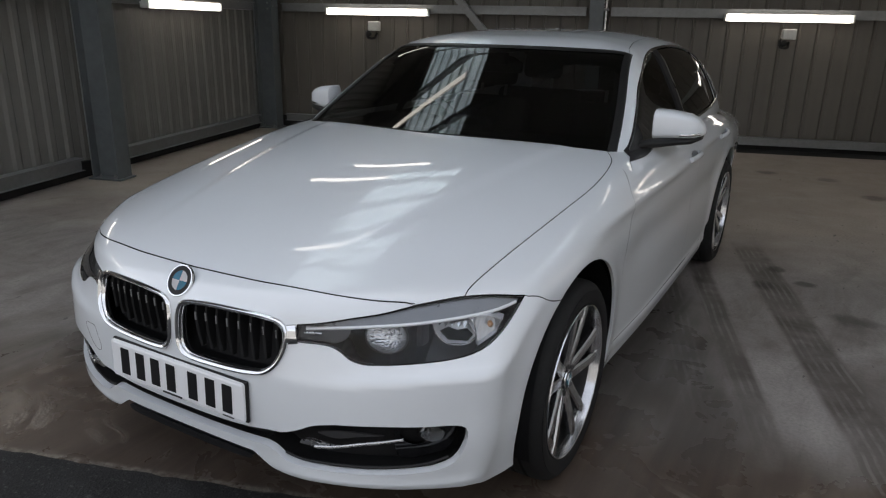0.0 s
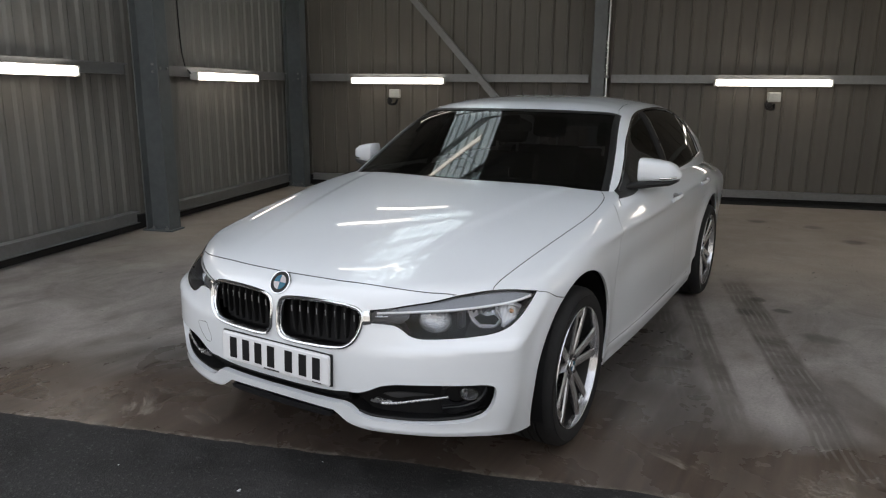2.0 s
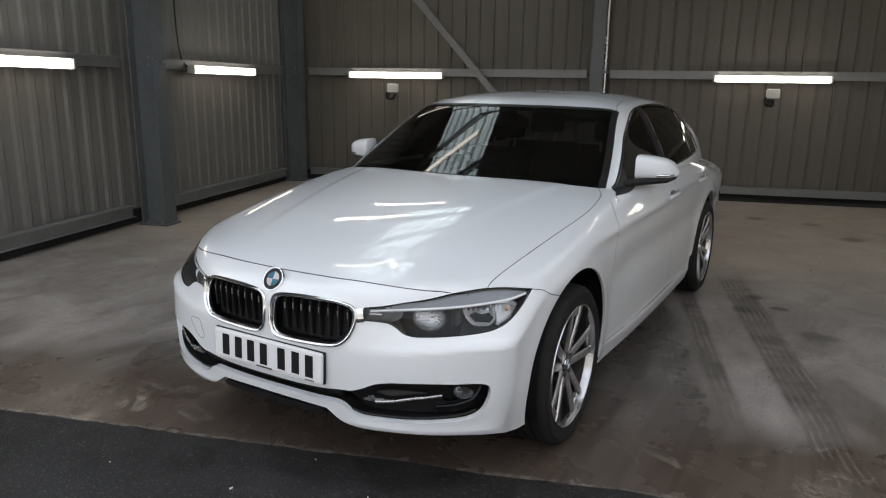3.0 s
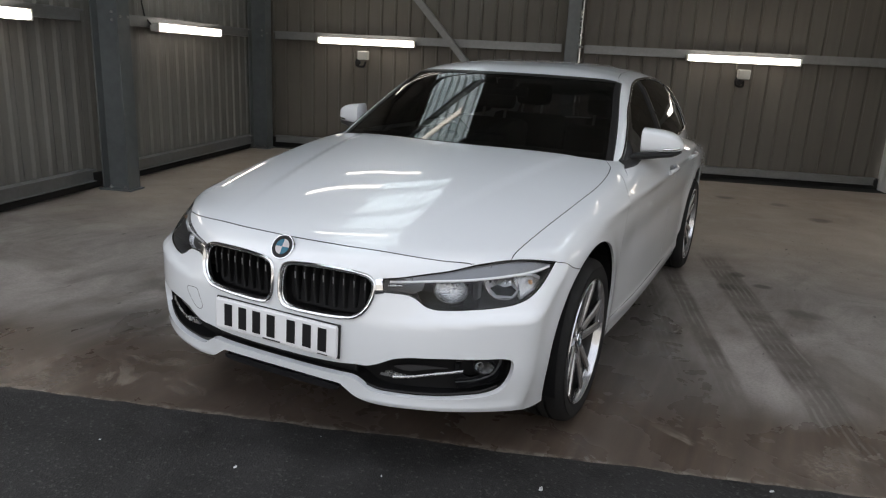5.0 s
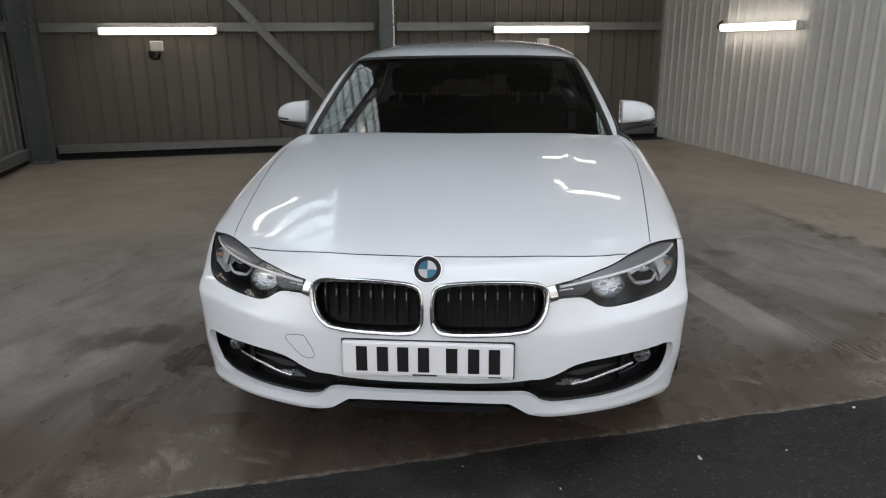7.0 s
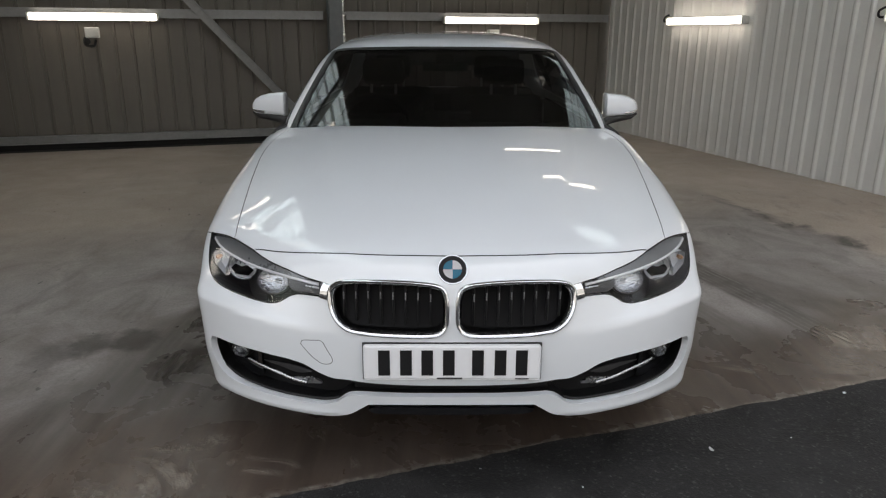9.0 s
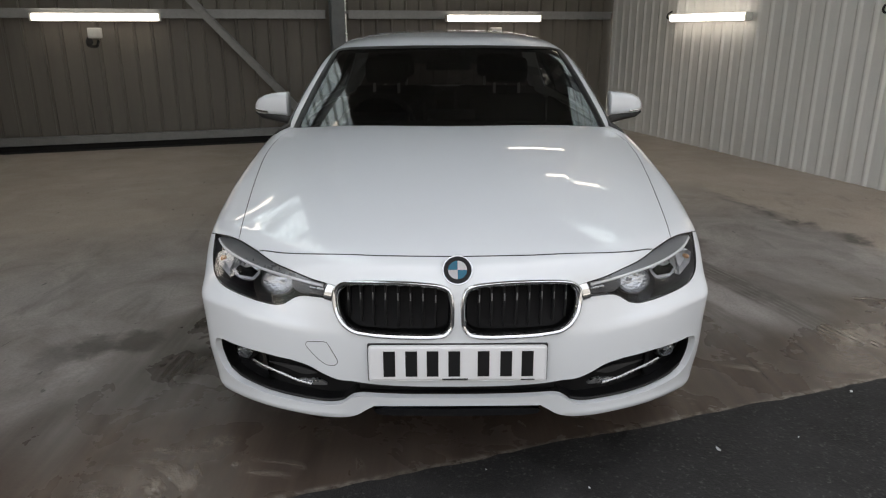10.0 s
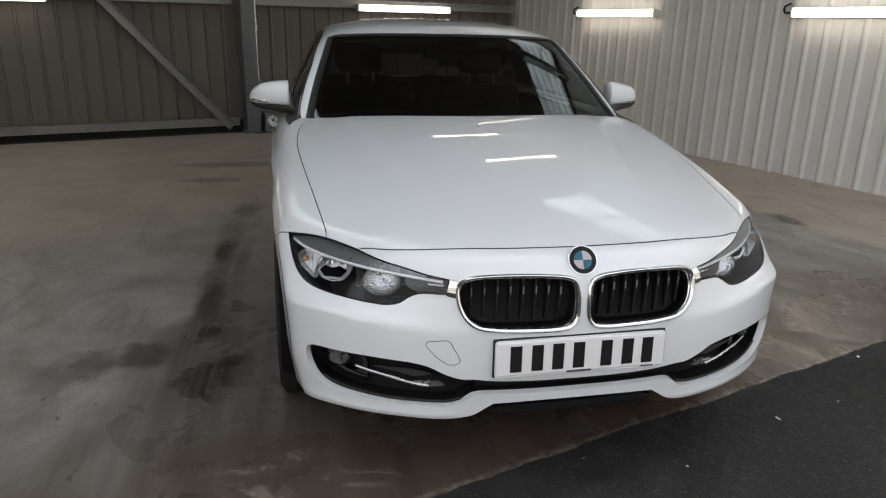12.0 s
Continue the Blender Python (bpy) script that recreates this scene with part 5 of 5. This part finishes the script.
# ---- lamps, mirrors, wheels, wipers, cabin fittings ----
for side in (1, -1):
    lens_shape = cut_panel(lamp_outline, ROUND, gap=.02, fold=0, sink=.0015)
    lamp = panel("headlamp", cut_panel(lamp_outline, ROUND, gap=.02, fold=0, sink=.165), HOUSING, car, "swept-back headlamp with clear lens and chrome reflectors", side)
    lens = panel("lens", lens_shape, LENS, lamp, "clear lens", side)
    lens.visible_shadow = False
    n = normals(lower_body, lamp_outline)
    a, b = lamp_outline - n * .002, lamp_outline - n * .17
    k = len(a)
    verts = np.concatenate([a, b]) * (side, 1, 1)
    mesh_object("wall", verts, [(i, (i + 1) % k, k + (i + 1) % k, k + i) for i in range(k)], HOUSING, lamp)
    ribbon("seal", lamp_outline, .006, .008, GLOSS_BLACK, lamp, lift=-.004, closed=True, side=side)
    brow_low = [(.40, .674), (.459, .679), (.54, .6845), (.616, .688), (.687, .693), (.745, .699), (.785, .706), (.812, .716)]
    brow = np.concatenate([on_front(spline([(.43, .688), (.50, .702), (.56, .712), (.617, .7265), (.66, .733), (.707, .7375), (.76, .735), (.814, .7215)], G)), on_front(spline(brow_low[:0:-1], G))])
    panel("brow", cut_panel(brow, ROUND, gap=.02, fold=.03, sink=.012), LID, lamp, "grey brow strip", side)
    ribbon("light_bar", on_front(spline(brow_low, G)), .010, .010, GUIDE_AND_GLINT, lamp, lift=-.015, side=side)
    # main lamp: six-sided bowl with a lit upper facet and a dark shield below
    rim = [(.625, .298, .668), (.639, .303, .628), (.665, .313, .603), (.719, .333, .607), (.737, .340, .633), (.716, .331, .684)]
    centre = np.mean(rim, 0) + (-.012, .034, .004)
    inner = centre + (np.array(rim) - np.mean(rim, 0)) * .55
    inner[:, 1] += (inner[:, 2] - inner[:, 2].mean()) * .5
    pts = np.concatenate([rim, inner]) * (side, 1, 1)
    mesh_object("main_reflector", pts, [(i, (i + 1) % 6, 6 + (i + 1) % 6, 6 + i) for i in range(6)] + [tuple(range(6, 12))], BRIGHT, lamp, "bright main-beam reflector")
    bm = tube([(x * side, y, z) for x, y, z in rim + rim[:1]], .0018, 8, .01)
    part("bezel", bm, CHROME, lamp, "", 50)
    shield = [(.646, .311, .634), (.668, .317, .612), (.716, .335, .613), (.729, .340, .633), (.712, .334, .650), (.690, .325, .642), (.668, .316, .650)]
    bm = bmesh.new()
    bm.faces.new([bm.verts.new((x * side, y, z)) for x, y, z in shield])
    bmesh.ops.solidify(bm, geom=bm.faces[:], thickness=.004)
    part("shield", bm, GLOSS_BLACK, lamp)
    # toothed upper facets that throw the sky back
    for xa, xb, z0, z1, y0, teeth in ((.630, .724, .650, .690, .300, 6), (.520, .590, .650, .676, .194, 4), (.598, .620, .628, .672, .272, 2)):
        bm = bmesh.new()
        top, low = [], []
        for i in range(2 * teeth + 1):
            fx = xa + (xb - xa) * i / (2 * teeth)
            fy, drop = y0 + .37 * (fx - xa), (.013 if i % 2 else 0)
            top.append(bm.verts.new((fx * side, fy + .62 * (z1 - z0) + (.0015 if i % 2 else 0), z1)))
            low.append(bm.verts.new((fx * side, fy + .62 * drop - (.0015 if i % 2 else 0), z0 + drop)))
        for i in range(2 * teeth):
            bm.faces.new((low[i], low[i + 1], top[i + 1], top[i]))
        bmesh.ops.solidify(bm, geom=bm.faces[:], thickness=.002)
        part("upper_facet", bm, CHROME, lamp)
    # fluted outer reflector wrapping round the corner
    outer = [(.722, .323, .688), (.772, .346, .692), (.794, .374, .676), (.786, .356, .645), (.748, .332, .609), (.744, .331, .637), (.721, .323, .674)]
    back = [(x - .012, y + .030 + (z - .66) * .42, z) for x, y, z in outer]
    bm = bmesh.new()
    fr, bk = ([bm.verts.new((x * side, y, z)) for x, y, z in r] for r in (outer, back))
    bm.faces.new(bk)
    for i in range(7):
        bm.faces.new((fr[i], fr[(i + 1) % 7], bk[(i + 1) % 7], bk[i]))
    part("outer_reflector", bm, FLUTES, lamp, "fluted bright reflector")
    # dipped-beam lamp: faceted bowl, bulb and lens
    m = Matrix.Translation((.555, .198, .640)) @ pose(0, 0, 0, -24, 0, 14) @ Matrix.Diagonal((1.16, 1, .90, 1))
    part("bezel", flipped(moved(lathe([(.012, .048), (-.003, .0495), (-.005, .048), (-.003, .046), (.006, .046)], 36, "y", closed=True), m), side), HOUSING, lamp, "", 50)
    part("reflector", flipped(moved(lathe([(.020, .008), (.018, .020), (.013, .033), (.005, .042), (-.002, .046)], 14, "y", caps=False), m), side), FACETS, lamp, "faceted dipped-beam reflector")
    part("bulb", flipped(moved(lathe([(.020, .008), (.008, .008), (.002, .005), (.001, .0005)], 14, "y"), m), side), CHROME, lamp, "", 50)
    part("indicator_bulb", flipped(moved(lathe([(-.012, .0005), (-.009, .006), (0, .008), (.010, .006)], 14, "y"), pose(.770, .352, .668, 0, 0, 30)), side), ORANGE, lamp, "amber bulb", 50)
    part("divider", flipped(box((.603, .262, .600), (.622, .300, .660), .006), side), HOUSING, lamp)
    marker = on_front([(.398, .664), (.42, .665), (.44, .665)])
    ribbon("marker", marker, .006, .006, SATIN, lamp, lift=-.012, side=side)
    nose = cut_panel(on_front(spline([(.383, .645), (.44, .643), (.475, .640), (.50, .655), (.50, .690), (.44, .686), (.383, .677)], .015, True)), ROUND, gap=.02, fold=.004, sink=.016)
    panel("inner_panel", nose, HOUSING, lamp, "", side)
    bar = on_front(spline([(.357, .654), (.370, .657), (.384, .660)], .005))
    ribbon("chrome_link", bar, .050, .018, CHROME, car, lift=-.002, side=side, n=16)

# door mirrors
for side in (1, -1):
    rows, n = [], 24
    xs = [.812, .816, .83, .86, .90, .94, .97, .988, .997, 1.0]
    for x in xs:
        t = (x - .812) / .188
        end = max(0.03, (1 - max(0, (t - .70) / .30) ** 2.4)) ** .5 if t > .70 else min(1, .92 + t * 4) if t < .02 else 1
        high, low = 1.093 - .010 * t - .034 * t ** 3, .972 + .008 * t
        zc, hz = (high + low) / 2 + (1 - end) * -.010, (high - low) / 2 * end
        yc, hy = 1.765 + .060 * t, .062 * end
        ring = []
        for i in range(n):
            a = 2 * math.pi * i / n
            c, s = math.cos(a), math.sin(a)
            cy, cz = abs(c) ** .5 * (1 if c > 0 else -1), abs(s) ** .5 * (1 if s > 0 else -1)
            y = yc + hy * cy * (1.15 if c < 0 else .55)
            ring.append((x * side, y, zc + hz * cz))
        rows.append(ring)
    verts = [v for r in rows for v in r]
    faces = [(i * n + j, i * n + (j + 1) % n, (i + 1) * n + (j + 1) % n, (i + 1) * n + j) for i in range(len(rows) - 1) for j in range(n)]
    faces += [tuple(range(n)), tuple((len(rows) - 1) * n + j for j in range(n))]
    bm = bmesh.new()
    made = [bm.verts.new(v) for v in verts]
    for f in faces:
        bm.faces.new([made[i] for i in f])
    mirror = part("door_mirror", bm, PAINT, car, "white door mirror on a black foot", 60)
    foot = []
    for x, y, z, hy, hz in ((.790, 1.64, .955, .05, .020), (.81, 1.67, .962, .05, .018), (.84, 1.72, .962, .055, .019), (.90, 1.765, .969, .060, .018), (.955, 1.79, .974, .054, .016), (.990, 1.805, .986, .03, .009)):
        foot.append([(x * side, y + hy * math.cos(a), z + hz * math.sin(a)) for a in np.linspace(0, 2 * math.pi, 17)[:-1]])
    bm = bmesh.new()
    rings = [[bm.verts.new(v) for v in r] for r in foot]
    for p, q in zip(rings, rings[1:]):
        for i in range(16):
            bm.faces.new((p[i], p[(i + 1) % 16], q[(i + 1) % 16], q[i]))
    bm.faces.new(rings[0]), bm.faces.new(rings[-1])
    part("foot", bm, BLACK, mirror, "black lower shell", 50)
    part("repeater", flipped(tube([(.915, 1.725, .997), (.955, 1.742, .999), (.985, 1.772, 1.002)], .006, 8, .01), side), CHROME, mirror, "bright indicator strip", 50)
    part("mirror_glass", flipped(box((.835, 1.838, 1.0), (.975, 1.846, 1.05), .003), side), CHROME, mirror)


# wheels
def spoke(a, lean):
    """One slim ridged spoke of a pair, from the hub to the rim, outwards along +x."""
    bm = bmesh.new()
    rings = []
    for r, x, w, d, off in ((.040, -.026, .022, .034, .55), (.075, -.021, .0195, .034, .80), (.12, -.015, .0185, .032, 1.12), (.17, -.009, .019, .028, 1.46), (.212, -.005, .021, .024, 1.76), (.240, -.005, .023, .018, 1.98)):
        mid = lean * off * .0255
        ring = []
        for wy, dx in ((-w, -.008), (-w * .72, -.002), (lean * w * .25, 0), (w * .72, -.002), (w, -.008), (w * .7, -d), (-w * .7, -d)):
            y, z = mid + wy, r
            ring.append(bm.verts.new((x + dx, y * math.cos(a) - z * math.sin(a), y * math.sin(a) + z * math.cos(a))))
        rings.append(ring)
    for p, q in zip(rings, rings[1:]):
        for i in range(7):
            bm.faces.new((p[i], p[(i + 1) % 7], q[(i + 1) % 7], q[i]))
    bm.faces.new(rings[0]), bm.faces.new(rings[-1])
    return bm


def apron(a):
    """The curved web that joins a pair of spokes at the rim."""
    bm = bmesh.new()
    rows = []
    for k in range(9):
        t = -.16 + .32 * k / 8
        inner = .196 + .012 * abs(t / .16) ** 2
        rows.append([bm.verts.new((x, -r * math.sin(a + t), r * math.cos(a + t))) for r, x in ((inner, -.015), (inner + .003, -.0105), (.241, -.010), (.241, -.030), (inner, -.030))])
    for p, q in zip(rows, rows[1:]):
        for i in range(5):
            bm.faces.new((p[i], p[(i + 1) % 5], q[(i + 1) % 5], q[i]))
    bm.faces.new(rows[0]), bm.faces.new(rows[-1])
    return bm


def wheel(centre, side, turn):
    m = Matrix.Translation(centre) @ (pose(0, 0, 0, 0, 0, 180) if side < 0 else Matrix()) @ pose(0, 0, 0, turn)
    R, r = .325, .249
    tyre = [(-.205, r), (-.212, r + .025), (-.214, r + .05), (-.205, R - .018), (-.190, R - .004), (-.155, R)]
    for g in (-.135, -.095, -.055):
        tyre += [(g - .006, R), (g - .005, R - .008), (g + .005, R - .008), (g + .006, R)]
    tyre += [(-.045, R), (-.022, R - .002), (-.009, R - .007), (.001, R - .017), (.007, R - .030), (.010, r + .046), (.009, r + .025), (.004, r + .006), (-.004, r - .002)]
    ob = part("wheel", moved(lathe(tyre, 96, "x", closed=True), m), RUBBER, car, "silver alloy wheel with five double spokes and a black tyre", 35)
    rim = [(-.012, .2495), (.004, .2495), (.007, .2475), (.005, .2445), (-.010, .241), (-.026, .238), (-.026, .245)]
    part("rim", moved(lathe(rim, 80, "x", closed=True), m), ALLOY, ob, "", 35)
    part("barrel", moved(lathe([(-.0265, .238), (-.10, .230), (-.19, .230), (-.19, .236), (-.0265, .245)], 64, "x", closed=True), m), BARREL, ob, "", 35)
    for i in range(5):
        a = 2 * math.pi * i / 5
        for lean in (-1, 1):
            part("spoke", moved(spoke(a, lean), m), ALLOY, ob, "", 25)
        part("apron", moved(apron(a), m), ALLOY, ob, "", 25)
    part("hub", moved(lathe([(-.06, .062), (-.030, .060), (-.026, .050), (-.028, .036), (-.032, .035), (-.032, .0005)], 40, "x"), m), ALLOY, ob, "", 35)
    for i in range(5):
        a = 2 * math.pi * (i + .5) / 5
        part("wheel_bolt", moved(lathe([(.002, .010), (.013, .010), (.013, .006), (.008, .005)], 10, "x"), m @ pose(-.036, .046 * math.cos(a), .046 * math.sin(a))), IRON, ob)
    part("brake_disc", moved(lathe([(-.105, .155), (-.095, .155), (-.095, .06), (-.09, .06), (-.09, .001)], 48, "x"), m), IRON, ob, "", 35)
    part("caliper", moved(box((-.13, -.055, .085), (-.070, .055, .175), .012), m @ pose(0, 0, 0, 60 - turn)), IRON, ob)
    m = m @ Matrix.Translation((-.036, 0, 0))
    cap = part("centre_cap", moved(lathe([(.004, .034), (.012, .032), (.014, .0005)], 28, "x"), m), INK, ob, "", 35)
    part("cap_ring", moved(lathe([(.010, .034), (.014, .033), (.0145, .029), (.010, .029)], 28, "x", closed=True), m), CHROME, cap, "", 35)
    for i in range(4):
        bm = bmesh.new()
        c = bm.verts.new((.0152, 0, 0))
        ring = [bm.verts.new((.0148, .021 * math.cos(i * math.pi / 2 + k * math.pi / 12), .021 * math.sin(i * math.pi / 2 + k * math.pi / 12))) for k in range(7)]
        for k in range(6):
            bm.faces.new((c, ring[k], ring[k + 1]))
        part("quarter", moved(bm, m), WHITE if i % 2 else BLUE, cap)
    return ob


for side in (1, -1):
    wheel((side * .866, AXLES[0], .325), side, -9)
    wheel((side * .898, AXLES[1], .325), side, 20)

# wipers
for pts in ([(-.62, 1.43, .985), (-.30, 1.345, 1.000), (.02, 1.315, 1.004)], [(-.05, 1.31, .998), (.25, 1.33, 1.000), (.50, 1.395, .990)]):
    arm = part("wiper", tube([(x, y + .02, z - .022) for x, y, z in pts], .007, 8), BLACK, car, "black wiper arm", 50)
    part("wiper_blade", tube([(x, y + .036, z - .016) for x, y, z in pts], .005, 6), BLACK, arm, "", 50)
cowl = on_top(spline([(-.70, 1.46), (-.5, 1.385), (-.25, 1.325), (0, 1.305), (.25, 1.325), (.5, 1.385), (.70, 1.46)], .04))
ribbon("scuttle", cowl, .07, .01, BLACK, car, lift=-.022, label="black plastic scuttle below the windscreen")

# cabin
dash = part("dashboard", box((-.70, 1.45, .74), (.70, 1.80, .945), .05), DARK, car, "dark dashboard", 40)
part("instrument_hood", box((-.55, 1.60, .92), (-.20, 1.82, .985), .03), DARK, dash, "", 40)
part("screen", box((-.11, 1.66, .94), (.13, 1.69, 1.01), .006), GLOSS_BLACK, dash)
sw = part("steering_wheel", moved(lathe([(.014 * math.cos(t), .182 + .016 * math.sin(t)) for t in np.linspace(0, 2 * math.pi, 13)[:-1]], 40, "y", closed=True), pose(-.37, 1.95, .90, 24)), BLACK, car, "black steering wheel", 50)
part("boss", box((-.44, 1.94, .86), (-.30, 1.98, .94), .02), BLACK, sw, "", 40)


def seat(x, y, z, tilt, w=.25):
    m = pose(x, y, z, tilt)
    ob = part("seat", box((-w, -.06, 0), (w, .06, .60), .05, m), FABRIC, car, "dark fabric seat", 40)
    part("cushion", box((x - w, y - .52, z - .12), (x + w, y, z + .04), .05), FABRIC, ob, "", 40)
    rest = part("headrest", box((-.135, -.045, .665), (.135, .055, .83), .04, m), FABRIC, ob, "", 40)
    for s in (-.078, .078):
        # chrome posts coloured white, so that their glints are painted on
        part("post", moved(tube([(s, -.005, .555), (s, -.005, .665)], .010, 10), m), GUIDE_AND_GLINT, rest, "", 50)
    return ob


for x in (-.385, .385):
    seat(x, 2.58, .42, -14)
    seat(x * .95, 3.28, .42, -14, .30)
part("inside_mirror", box((-.12, 1.965, 1.185), (.12, 1.99, 1.24), .012), BLACK, car, "black inside mirror", 40)
part("sensor_pod", box((-.05, 1.93, 1.22), (.05, 1.99, 1.28), .015), BLACK, car, "", 40)
part("rear_shelf", box((-.62, 3.40, .90), (.62, 3.95, .95), .01), DARK, car)
part("bulkhead", box((-.70, 1.22, .34), (.70, 1.30, .85), .01), DARK, car)
part("rear_bulkhead", box((-.66, 3.42, .30), (.66, 3.47, .90), .01), DARK, car)
for side in (1, -1):
    part("door_card", flipped(box((.755, 1.35, .30), (.785, 3.40, .925), .01), side), DARK, car)


# ---- small litter on the tarmac ----
rng = random.Random(11)
for x, y, size in ((.909, .231, .016), (-.028, -.188, .013), (1.593, .625, .015), (-.55, -.30, .009), (.42, .02, .008), (1.22, .30, .008), (.10, .12, .007), (1.95, .62, .010)):
    bm = bmesh.new()
    n = rng.randint(5, 7)
    rim = []
    for i in range(n):
        a, r = 2 * math.pi * i / n, size * rng.uniform(.45, 1.0)
        rim.append(bm.verts.new((r * math.cos(a), r * .55 * math.sin(a), rng.uniform(.0, .004))))
    bm.faces.new(rim)
    bmesh.ops.solidify(bm, geom=bm.faces[:], thickness=.002)
    bmesh.ops.transform(bm, matrix=pose(x, y, .005, 0, 0, rng.uniform(0, 180)), verts=bm.verts)
    ob = part("litter_flake", bm, WHITE)
    tagged(ob, "small pale flake of litter lying on the tarmac", "litter", "flakes on the tarmac")
